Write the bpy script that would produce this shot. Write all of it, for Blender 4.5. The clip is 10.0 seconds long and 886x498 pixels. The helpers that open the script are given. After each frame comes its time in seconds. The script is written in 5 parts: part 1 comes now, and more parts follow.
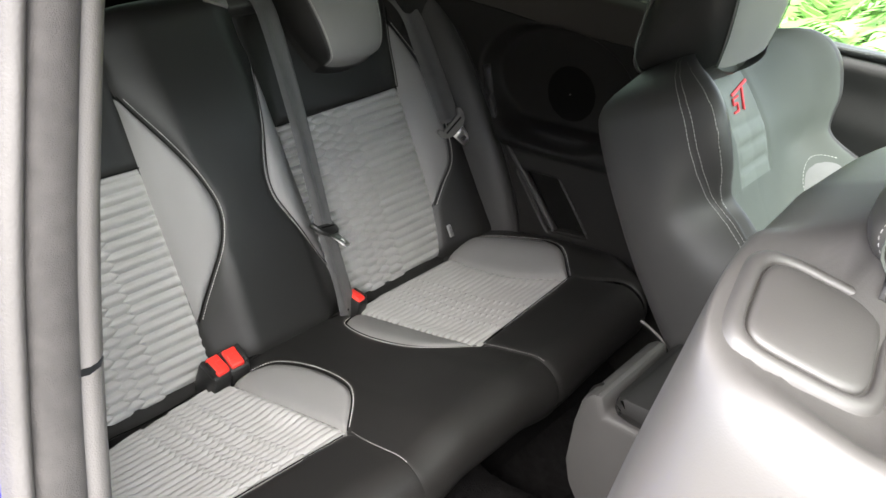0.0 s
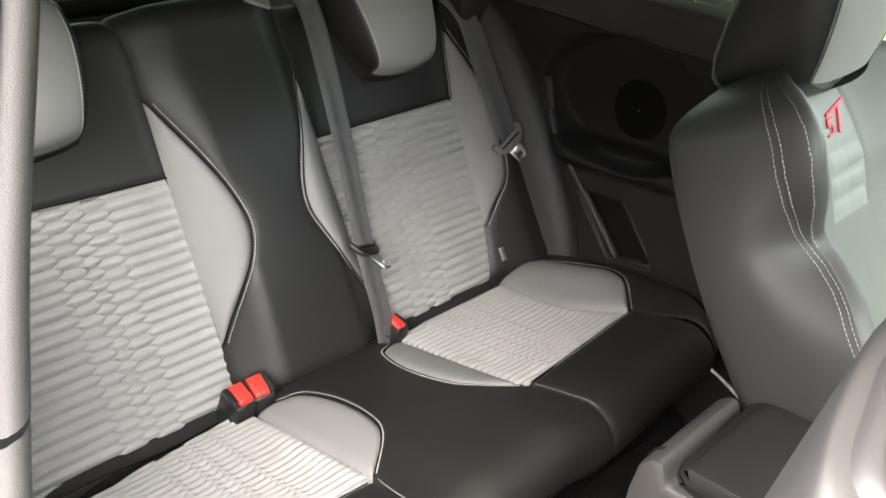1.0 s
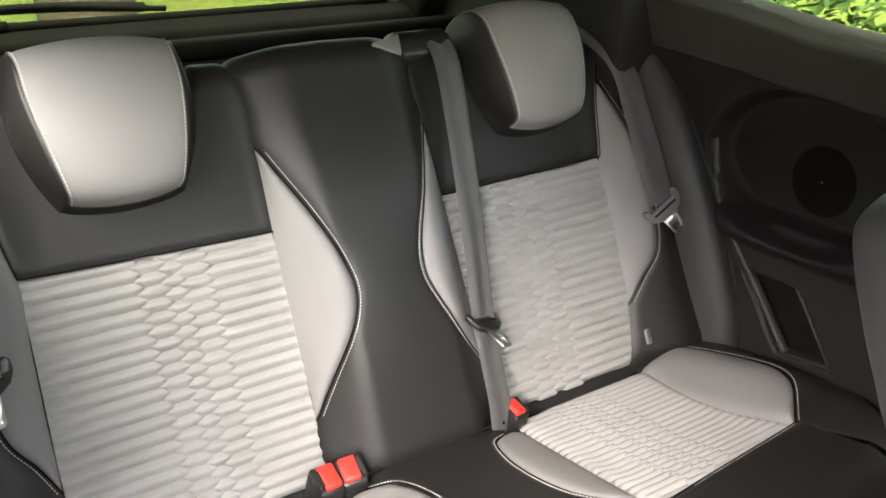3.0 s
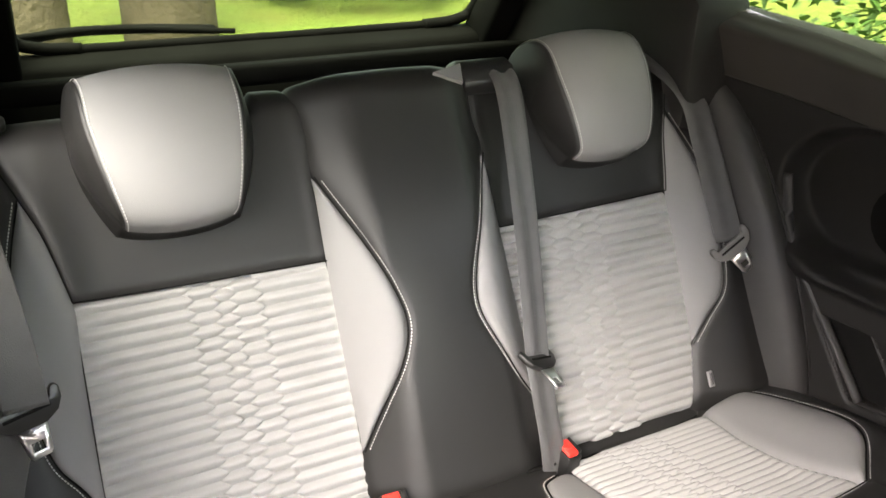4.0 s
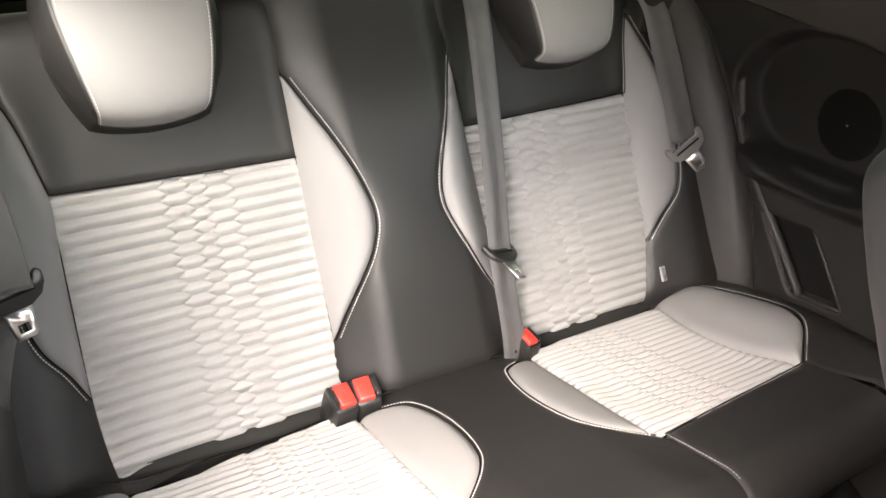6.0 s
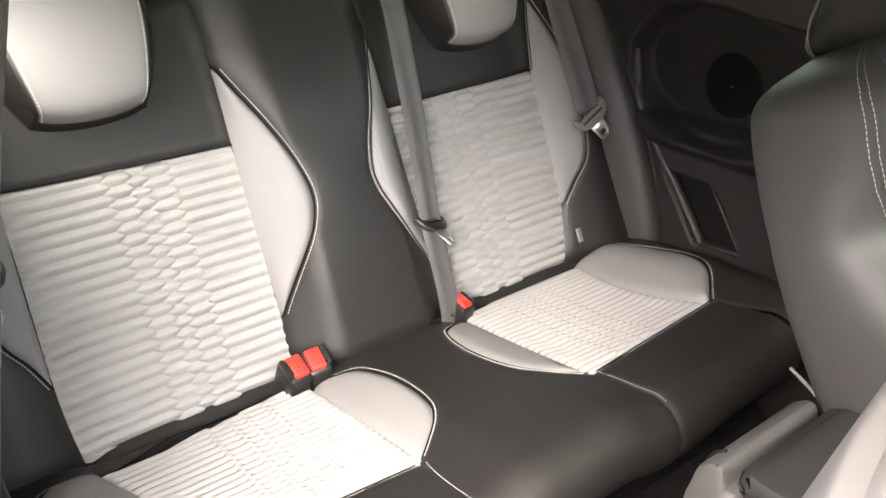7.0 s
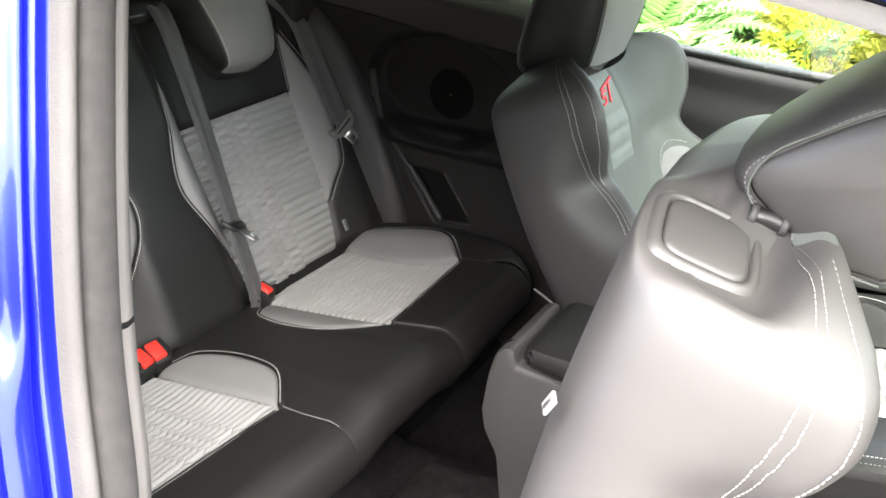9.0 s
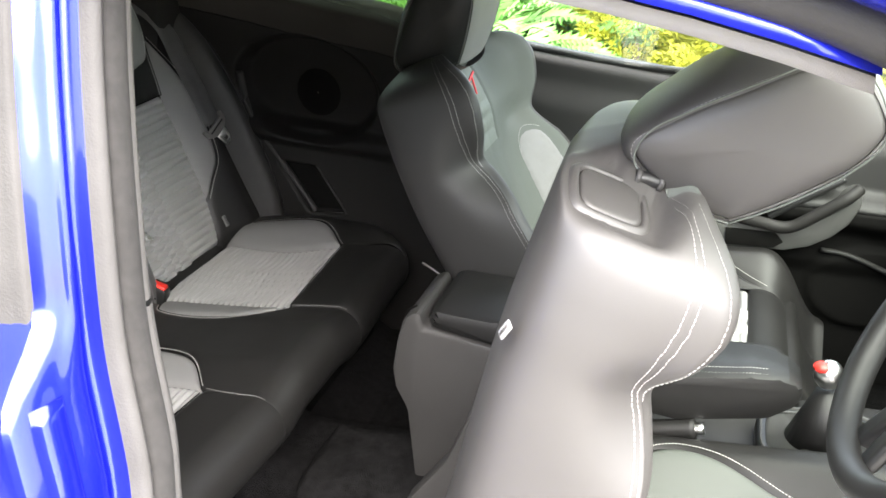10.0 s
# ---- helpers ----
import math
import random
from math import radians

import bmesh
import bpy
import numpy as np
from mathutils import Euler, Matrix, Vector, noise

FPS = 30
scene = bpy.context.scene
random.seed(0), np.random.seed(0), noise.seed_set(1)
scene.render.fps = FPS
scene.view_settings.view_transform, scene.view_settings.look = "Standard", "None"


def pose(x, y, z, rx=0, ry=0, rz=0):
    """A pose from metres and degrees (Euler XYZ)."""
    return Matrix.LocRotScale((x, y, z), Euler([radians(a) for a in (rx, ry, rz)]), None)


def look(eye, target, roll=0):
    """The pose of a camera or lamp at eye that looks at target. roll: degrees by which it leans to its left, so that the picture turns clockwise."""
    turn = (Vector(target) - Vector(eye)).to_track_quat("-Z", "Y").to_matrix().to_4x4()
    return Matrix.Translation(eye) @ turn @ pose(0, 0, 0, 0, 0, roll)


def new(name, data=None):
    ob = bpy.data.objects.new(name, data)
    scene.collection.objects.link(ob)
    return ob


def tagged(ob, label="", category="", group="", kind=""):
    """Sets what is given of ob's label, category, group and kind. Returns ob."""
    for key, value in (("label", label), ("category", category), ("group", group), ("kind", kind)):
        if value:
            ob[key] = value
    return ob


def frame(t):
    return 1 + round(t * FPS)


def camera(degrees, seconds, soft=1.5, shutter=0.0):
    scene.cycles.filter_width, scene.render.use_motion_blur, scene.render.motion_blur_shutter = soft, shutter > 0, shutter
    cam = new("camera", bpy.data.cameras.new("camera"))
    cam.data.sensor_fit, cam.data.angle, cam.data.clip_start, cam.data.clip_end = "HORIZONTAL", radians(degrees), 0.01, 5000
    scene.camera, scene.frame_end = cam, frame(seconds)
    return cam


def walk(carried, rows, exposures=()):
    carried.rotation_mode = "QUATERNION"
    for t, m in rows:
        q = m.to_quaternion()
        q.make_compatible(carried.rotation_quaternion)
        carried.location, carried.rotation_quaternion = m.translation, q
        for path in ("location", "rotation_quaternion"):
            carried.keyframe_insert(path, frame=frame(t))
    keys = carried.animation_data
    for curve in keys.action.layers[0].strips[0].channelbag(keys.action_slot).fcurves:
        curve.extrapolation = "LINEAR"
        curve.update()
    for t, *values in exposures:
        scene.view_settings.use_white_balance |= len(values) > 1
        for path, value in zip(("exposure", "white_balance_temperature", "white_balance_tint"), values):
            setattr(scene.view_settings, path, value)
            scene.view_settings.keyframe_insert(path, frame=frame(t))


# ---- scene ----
cam = camera(54.6, 10.0, soft=1.6, shutter=0.0)
PATH = [
    (0, (1.205, -0.832, 1.287), (-0.04, 0.533, 0.521), -4.3),
    (0.5, (1.175, -0.777, 1.274), (-0.125, 0.55, 0.533), -4.0),
    (1, (1.136, -0.718, 1.256), (-0.223, 0.555, 0.526), -3.9),
    (1.5, (1.107, -0.677, 1.237), (-0.316, 0.536, 0.526), -3.8),
    (2, (1.086, -0.631, 1.227), (-0.41, 0.512, 0.552), -4.0),
    (2.5, (1.065, -0.583, 1.224), (-0.5, 0.482, 0.58), -4.0),
    (3, (1.048, -0.557, 1.235), (-0.578, 0.438, 0.629), -3.7),
    (4.5, (1.028, -0.516, 1.257), (-0.703, 0.298, 0.673), -2.7),
    (5, (1.043, -0.525, 1.257), (-0.667, 0.286, 0.609), -1.7),
    (5.5, (1.054, -0.536, 1.249), (-0.609, 0.305, 0.524), -1.7),
    (7, (1.133, -0.647, 1.228), (-0.366, 0.439, 0.47), -4.4),
    (7.5, (1.16, -0.722, 1.243), (-0.252, 0.47, 0.477), -4.1),
    (8, (1.196, -0.809, 1.271), (-0.103, 0.501, 0.497), -3.9),
    (8.5, (1.229, -0.889, 1.294), (0.075, 0.552, 0.525), -3.3),
    (9, (1.223, -1.0, 1.312), (0.246, 0.565, 0.541), -3.3),
    (9.5, (1.198, -1.126, 1.335), (0.416, 0.538, 0.549), -2.9),
    (10, (1.189, -1.199, 1.366), (0.58, 0.526, 0.557), -2.8),
]
LIGHT = [(0.0, 4.1, 6750, 12), (1.0, 4.5, 7000, 14), (2.5, 4.78, 7200, 17), (4.5, 5.2, 7350, 18), (5.5, 5.27, 7450, 20), (7.0, 5.12, 7350, 19), (8.0, 4.5, 7050, 15), (8.5, 4.35, 6900, 13), (10.0, 3.9, 6750, 12)]
walk(cam, [(t, look(eye, target, roll)) for t, eye, target, roll in PATH], LIGHT)

# ---- light ----
world = bpy.data.worlds.new("sky")
scene.world = world
world.use_nodes = True
wt = world.node_tree
sky = wt.nodes.new("ShaderNodeTexSky")
sky.sky_type = "NISHITA"
sky.sun_disc = False
sky.sun_elevation = radians(46)
sky.sun_rotation = radians(150)
haze = wt.nodes.new("ShaderNodeHueSaturation")
haze.inputs["Saturation"].default_value = 0.45
wt.links.new(sky.outputs[0], haze.inputs["Color"])
wt.links.new(haze.outputs[0], wt.nodes["Background"].inputs[0])
wt.nodes["Background"].inputs[1].default_value = 0.15
sun = new("sun", bpy.data.lights.new("sun", "SUN"))
sun.data.energy = 2.8
sun.data.angle = radians(85)
sun.data.color = (1.0, 0.96, 0.9)
sun.matrix_world = look((2.5, -1.5, 4.3), (0.8, -0.2, 0.7))


# ---- materials ----
def material(name, colour, rough=0.5, metal=0.0, vary=0.12, scale=8.0, bump=0.1, grain=260.0, grain_kind="NOISE", spec=0.5, coat=0.0,
             colour_b=None, sheen=0.0, dist=0.0012, rough_vary=0.12, transmission=0.0):
    m = bpy.data.materials.new(name)
    m.use_nodes = True
    nt = m.node_tree
    n, l = nt.nodes, nt.links
    b = n["Principled BSDF"]
    co = n.new("ShaderNodeTexCoord")
    big = n.new("ShaderNodeTexNoise")
    big.inputs["Scale"].default_value = scale
    big.inputs["Detail"].default_value = 6
    l.new(co.outputs["Object"], big.inputs["Vector"])
    mix = n.new("ShaderNodeMix")
    mix.data_type = "RGBA"
    c2 = colour_b or tuple(c * (1 - 2 * vary) for c in colour)
    mix.inputs[6].default_value = (*[min(1, c * (1 + vary)) for c in colour], 1)
    mix.inputs[7].default_value = (*c2, 1)
    l.new(big.outputs[0], mix.inputs[0])
    l.new(mix.outputs[2], b.inputs["Base Color"])
    rr = n.new("ShaderNodeMapRange")
    rr.inputs[3].default_value = max(0.02, rough - rough_vary)
    rr.inputs[4].default_value = min(1, rough + rough_vary)
    l.new(big.outputs[0], rr.inputs[0])
    l.new(rr.outputs[0], b.inputs["Roughness"])
    b.inputs["Metallic"].default_value = metal
    b.inputs["Specular IOR Level"].default_value = spec
    b.inputs["Coat Weight"].default_value = coat
    b.inputs["Coat Roughness"].default_value = 0.04
    b.inputs["Sheen Weight"].default_value = sheen
    b.inputs["Transmission Weight"].default_value = transmission
    if bump > 0:
        if grain_kind == "VORONOI":
            g = n.new("ShaderNodeTexVoronoi")
        else:
            g = n.new("ShaderNodeTexNoise")
            g.inputs["Detail"].default_value = 3
        g.inputs["Scale"].default_value = grain
        l.new(co.outputs["Object"], g.inputs["Vector"])
        bp = n.new("ShaderNodeBump")
        bp.inputs["Strength"].default_value = bump
        bp.inputs["Distance"].default_value = dist
        l.new(g.outputs[0], bp.inputs["Height"])
        l.new(bp.outputs[0], b.inputs["Normal"])
    return m


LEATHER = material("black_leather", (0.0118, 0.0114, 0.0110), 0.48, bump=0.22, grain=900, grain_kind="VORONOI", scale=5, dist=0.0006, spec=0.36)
# Brighter, glossier seat black: sky light on the folded seat put into the colour.
COVER_LIT = material("black_seat_cover_lit", (0.042, 0.0397, 0.0377), 0.52, bump=0.06, grain=900, grain_kind="VORONOI", scale=5, dist=0.0004, spec=0.7)
# Dimmer copy of that black cover, for parts that catch less light.
COVER_DIM = material("black_seat_cover_dim", (0.032, 0.0308, 0.030), 0.52, bump=0.12, grain=900, grain_kind="VORONOI", scale=5, dist=0.0005, spec=0.4)
SEAT_THREAD = material("seat_stitching_thread", (0.36, 0.35, 0.34), 0.8, bump=0.0)
SEAT_CLOTH = material("grey_ribbed_seat_cloth", (0.17, 0.167, 0.165), 0.85, bump=0.3, grain=1100, vary=0.06, scale=14, sheen=0.1, dist=0.0006)
GREY = material("grey_leather", (0.168, 0.165, 0.163), 0.68, bump=0.2, grain=900, grain_kind="VORONOI", vary=0.05, scale=6, dist=0.0006)
FABRIC = material("pale_grey_fabric", (0.262, 0.257, 0.253), 0.9, bump=0.3, grain=1100, vary=0.06, scale=14, sheen=0.05, dist=0.0006)
PLASTIC = material("charcoal_plastic", (0.013, 0.0122, 0.0116), 0.6, bump=0.2, grain=700, grain_kind="VORONOI", vary=0.12, scale=7, dist=0.0004, spec=0.25)
TRIM = material("grey_trim_plastic", (0.13, 0.125, 0.12), 0.65, spec=0.3, bump=0.3, grain=700, grain_kind="VORONOI", vary=0.1, scale=7, dist=0.0006)
PILLARTRIM = material("grey_pillar_plastic", (0.062, 0.0595, 0.0575), 0.6, spec=0.3, bump=0.3, grain=700, grain_kind="VORONOI", vary=0.1, scale=7, dist=0.0006)
UPPERTRIM = material("brown_grey_upper_trim", (0.040, 0.036, 0.0325), 0.65, spec=0.25, bump=0.3, grain=700, grain_kind="VORONOI", vary=0.12, scale=7, dist=0.0006)
CONSOLE = material("dark_grey_console_plastic", (0.036, 0.035, 0.034), 0.55, spec=0.35, bump=0.3, grain=700, grain_kind="VORONOI", vary=0.1, scale=7, dist=0.0006)
DOORTRIM = material("dark_grey_door_plastic", (0.024, 0.0235, 0.023), 0.55, spec=0.35, bump=0.3, grain=700, grain_kind="VORONOI", vary=0.1, scale=7, dist=0.0006)
DOORGREY = material("grey_moulded_door_plastic", (0.075, 0.075, 0.072), 0.5, spec=0.35, bump=0.3, grain=700, grain_kind="VORONOI", vary=0.1, scale=7, dist=0.0006)
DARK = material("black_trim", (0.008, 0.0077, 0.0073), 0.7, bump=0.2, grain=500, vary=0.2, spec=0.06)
RUBBER = material("door_seal_rubber", (0.037, 0.0355, 0.0345), 0.7, spec=0.3, bump=0.4, grain=400, vary=0.18, scale=20)
RUBBER_BLACK = material("black_rubber", (0.012, 0.012, 0.012), 0.55, bump=0.2, grain=300)
HEADLINER = material("grey_headliner", (0.22, 0.215, 0.21), 0.95, bump=0.4, grain=900, vary=0.06)
CARPET = material("dark_carpet", (0.0105, 0.0102, 0.0105), 1.0, bump=0.9, grain=420, vary=0.5, scale=60, dist=0.004, sheen=0.0, spec=0.04)
BELT = material("grey_black_webbing", (0.058, 0.057, 0.057), 0.55, bump=0.5, grain=700, vary=0.1, scale=30, sheen=0.12)
RED = material("red_button", (0.76, 0.037, 0.027), 0.35, bump=0.05, vary=0.08, scale=30)
BLACKPL = material("glossy_black_plastic", (0.012, 0.012, 0.012), 0.35, bump=0.1, grain=500)
CHROME = material("chrome", (0.72, 0.72, 0.71), 0.28, metal=1.0, bump=0.0, vary=0.05, rough_vary=0.06)
PAINT = material("blue_metallic_paint", (0.012, 0.02, 0.48), 0.22, metal=0.8, spec=0.15, bump=0.05, grain=4000, coat=0.42, vary=0.08, scale=3, rough_vary=0.04, dist=0.0002)
THREAD = material("pale_thread", (0.46, 0.45, 0.43), 0.8, bump=0.0, vary=0.08, scale=60)
# Green cast in both greys: light bounced off the ferns, put into the colour.
MIDGREY = material("mid_grey_leather", (0.125, 0.137, 0.124), 0.55, spec=0.2, bump=0.2, grain=900, grain_kind="VORONOI", vary=0.06, scale=6, dist=0.0006)
DARKGREY = material("dark_grey_leather", (0.084, 0.092, 0.083), 0.55, spec=0.2, bump=0.2, grain=900, grain_kind="VORONOI", vary=0.06, scale=6, dist=0.0006)
SEALCLOTH = material("cloth_door_seal", (0.015, 0.0140, 0.0133), 0.95, bump=0.5, grain=1100, vary=0.4, scale=70, dist=0.0012)
WHITE = material("white_label", (0.22, 0.22, 0.22), 0.6, bump=0.05, vary=0.05)
LOGO = material("red_embroidery", (0.72, 0.05, 0.06), 0.7, bump=0.4, grain=900, vary=0.12, scale=80)
DRIVE_BOUNCE = material("pale_driveway_bounce", (0.28, 0.27, 0.25), 0.9, bump=0.8, grain=60, vary=0.18, scale=2.5, dist=0.01)
WALLPAINT = material("weathered_plaster", (0.24, 0.22, 0.20), 0.9, bump=0.5, grain=30, vary=0.15, scale=1.5, dist=0.006)
GRASS = material("lawn", (0.12, 0.20, 0.022), 0.9, bump=0.9, grain=14, vary=0.3, scale=1.6, colour_b=(0.19, 0.17, 0.035), dist=0.05)
BARK = material("bark", (0.085, 0.062, 0.042), 0.9, bump=1.0, grain=22, vary=0.3, scale=9, dist=0.03)
FERN = material("fern_green", (0.10, 0.26, 0.04), 0.55, bump=0.1, vary=0.35, scale=3)
CONIFER = material("golden_conifer", (0.34, 0.35, 0.03), 0.6, bump=0.1, vary=0.3, scale=3)
LEAF = material("leaf_green", (0.07, 0.15, 0.025), 0.55, bump=0.1, vary=0.35, scale=2)
def window_glass(name, tint):
    """Thin glass: passes light with a tint, mirrors more at a low angle."""
    m = bpy.data.materials.new(name)
    m.use_nodes = True
    nt = m.node_tree
    n, l = nt.nodes, nt.links
    n.clear()
    out = n.new("ShaderNodeOutputMaterial")
    clear = n.new("ShaderNodeBsdfTransparent")
    clear.inputs[0].default_value = (*tint, 1)
    gloss = n.new("ShaderNodeBsdfGlossy")
    gloss.inputs["Roughness"].default_value = 0.02
    mix = n.new("ShaderNodeMixShader")
    facing = n.new("ShaderNodeLayerWeight")
    facing.inputs[0].default_value = 0.5
    power = n.new("ShaderNodeMath")
    power.operation = "POWER"
    power.inputs[1].default_value = 4.0
    span = n.new("ShaderNodeMapRange")
    span.inputs[3].default_value = 0.04
    span.inputs[4].default_value = 0.5
    l.new(facing.outputs[1], power.inputs[0])
    l.new(power.outputs[0], span.inputs[0])
    l.new(span.outputs[0], mix.inputs[0])
    l.new(clear.outputs[0], mix.inputs[1])
    l.new(gloss.outputs[0], mix.inputs[2])
    l.new(mix.outputs[0], out.inputs[0])
    return m


GLASS = window_glass("window_glass", (0.93, 0.96, 0.94))
SCREEN_GLASS = window_glass("windscreen_glass", (0.72, 0.76, 0.73))
SIDE_GLASS = window_glass("side_window_glass", (0.47, 0.50, 0.48))
TINTED = window_glass("tinted_window_glass", (0.36, 0.40, 0.34))


# ---- builders ----
def part(name, bm, mat, parent=None, label=""):
    me = bpy.data.meshes.new(name)
    bm.to_mesh(me)
    bm.free()
    return finish(name, me, mat, parent, label)


def finish(name, me, mat, parent=None, label="", smooth=True):
    me.materials.append(mat)
    if smooth:
        me.shade_smooth()
    ob = new(name, me)
    if parent:
        ob.parent = parent
    if label:
        ob["label"] = label
    return ob


def raw(name, verts, faces, mat, parent=None, label="", smooth=True):
    me = bpy.data.meshes.new(name)
    me.from_pydata([tuple(map(float, v)) for v in verts], [], faces)
    me.validate()
    bm = bmesh.new()
    bm.from_mesh(me)
    bmesh.ops.remove_doubles(bm, verts=bm.verts, dist=3e-5)
    bmesh.ops.recalc_face_normals(bm, faces=bm.faces)
    bm.to_mesh(me)
    bm.free()
    return finish(name, me, mat, parent, label, smooth)


def thing(name, label, category, group="", kind="", at=(0, 0, 0)):
    e = new(name)
    e.empty_display_size = 0.05
    e.location = at
    return tagged(e, label, category, group, kind)


def smooth_curve(pts, n):
    """Catmull-Rom through pts, n samples evenly spread by length."""
    p = np.array(pts, float)
    if len(p) == 2:
        t = np.linspace(0, 1, n)[:, None]
        return p[0] * (1 - t) + p[1] * t
    q = np.vstack([2 * p[0] - p[1], p, 2 * p[-1] - p[-2]])
    out = []
    for i in range(1, len(q) - 2):
        t = np.linspace(0, 1, 24, endpoint=False)[:, None]
        a, b, c, d = q[i - 1], q[i], q[i + 1], q[i + 2]
        out.append(0.5 * (2 * b + (c - a) * t + (2 * a - 5 * b + 4 * c - d) * t ** 2 + (3 * b - a - 3 * c + d) * t ** 3))
    out = np.vstack(out + [p[-1:]])
    s = np.r_[0, np.cumsum(np.linalg.norm(np.diff(out, axis=0), axis=1))]
    u = np.linspace(0, s[-1], n)
    return np.stack([np.interp(u, s, out[:, k]) for k in range(p.shape[1])], 1)


def sstep(a, b, x):
    t = np.clip((np.asarray(x, float) - a) / (b - a), 0, 1)
    return t * t * (3 - 2 * t)


def sheet(name, P, mat, parent=None, label="", skirt=None, loop=False, cap=False):
    """A grid of points P[i, j] as one mesh. skirt: an offset that gives the rim depth. loop: i runs round. cap: closes both ends of j."""
    nu, nv = P.shape[:2]
    V = P.reshape(-1, 3).tolist()
    F = []
    for i in range(nu if loop else nu - 1):
        k = (i + 1) % nu
        for j in range(nv - 1):
            F.append((i * nv + j, k * nv + j, k * nv + j + 1, i * nv + j + 1))
    if skirt is not None:
        rim = [i * nv for i in range(nu)] + [(nu - 1) * nv + j for j in range(1, nv)] + [i * nv + nv - 1 for i in range(nu - 2, -1, -1)] + [j for j in range(nv - 2, 0, -1)]
        base = len(V)
        for r in rim:
            V.append((np.array(V[r]) + np.array(skirt)).tolist())
        for a in range(len(rim)):
            b = (a + 1) % len(rim)
            F.append((rim[a], rim[b], base + b, base + a))
    if cap:
        F.append(tuple(i * nv for i in range(nu)))
        F.append(tuple(i * nv + nv - 1 for i in range(nu)))
    return raw(name, V, F, mat, parent, label)


def box(name, size, at, mat, parent=None, label="", bevel=0.006, seg=3, rot=(0, 0, 0), taper=None):
    bm = bmesh.new()
    bmesh.ops.create_cube(bm, size=1)
    for v in bm.verts:
        if taper and v.co.z > 0:
            v.co.x *= taper[0]
            v.co.y *= taper[1]
        v.co = Vector((v.co.x * size[0], v.co.y * size[1], v.co.z * size[2]))
    if bevel:
        bmesh.ops.bevel(bm, geom=bm.edges[:], offset=bevel, segments=seg, affect="EDGES", profile=0.5)
    bm.transform(pose(*at, *rot))
    return part(name, bm, mat, parent, label)


def tube(name, pts, radius, mat, parent=None, label="", n=40, sides=10, closed=False):
    """A round bar along a smooth line; radius may be a pair for an oval."""
    c = smooth_curve(pts, n)
    ra, rb = radius if isinstance(radius, tuple) else (radius, radius)
    T = np.gradient(c, axis=0)
    T /= np.linalg.norm(T, axis=1)[:, None]
    ref = np.array([0.03, 0.05, 1.0])
    P = np.zeros((sides, n, 3))
    for j in range(n):
        a = np.cross(T[j], ref)
        if np.linalg.norm(a) < 0.2:
            a = np.cross(T[j], [0, 1, 0.1])
        a /= np.linalg.norm(a)
        b = np.cross(a, T[j])
        for i in range(sides):
            w = 2 * math.pi * i / sides
            P[i, j] = c[j] + a * ra * math.cos(w) + b * rb * math.sin(w)
    return sheet(name, P, mat, parent, label, loop=True, cap=True)


def prism(name, outline, a, b, axis, mat, parent=None, label="", bevel=0.004):
    """A flat outline of 2D points pushed from a to b along an axis."""
    bm = bmesh.new()
    k = "xyz".index(axis)
    vs = []
    for p in outline:
        co = [0, 0, 0]
        others = [i for i in range(3) if i != k]
        co[others[0]], co[others[1]], co[k] = p[0], p[1], a
        vs.append(bm.verts.new(co))
    f = bm.faces.new(vs)
    r = bmesh.ops.extrude_face_region(bm, geom=[f])
    d = [0, 0, 0]
    d[k] = b - a
    bmesh.ops.translate(bm, vec=d, verts=[v for v in r["geom"] if isinstance(v, bmesh.types.BMVert)])
    bmesh.ops.recalc_face_normals(bm, faces=bm.faces)
    if bevel:
        bmesh.ops.bevel(bm, geom=bm.edges[:], offset=bevel, segments=2, affect="EDGES", profile=0.5)
    ob = part(name, bm, mat, parent, label)
    ob.data.set_sharp_from_angle(angle=radians(40))
    return ob


def stitches(name, lines, parent, mat=None, step=0.0048, length=0.0033, width=0.0014):
    """Short raised threads along each polyline of (points, normals); each line is a part."""
    made = []
    for pts, nor in lines:
        V, F = [], []
        pts, nor = np.asarray(pts), np.asarray(nor)
        s = np.r_[0, np.cumsum(np.linalg.norm(np.diff(pts, axis=0), axis=1))]
        for a in np.arange(step, s[-1] - step, step):
            p0 = np.array([np.interp(a - length / 2, s, pts[:, k]) for k in range(3)])
            p1 = np.array([np.interp(a + length / 2, s, pts[:, k]) for k in range(3)])
            nn = np.array([np.interp(a, s, nor[:, k]) for k in range(3)])
            nn /= np.linalg.norm(nn)
            t = (p1 - p0) / np.linalg.norm(p1 - p0)
            w = np.cross(t, nn) * width / 2
            k = len(V)
            V += [p0 - w, p0 + w, p1 + w, p1 - w, (p0 * 0.75 + p1 * 0.25) + nn * 0.0009, (p1 * 0.75 + p0 * 0.25) + nn * 0.0009]
            F += [(k, k + 1, k + 4), (k + 1, k + 2, k + 5, k + 4), (k + 2, k + 3, k + 5), (k + 3, k, k + 4, k + 5)]
        ob = raw(name, V, F, mat or THREAD, parent, "pale contrast stitching")
        ob["kind"] = "stuff"
        made.append(ob)
    return made


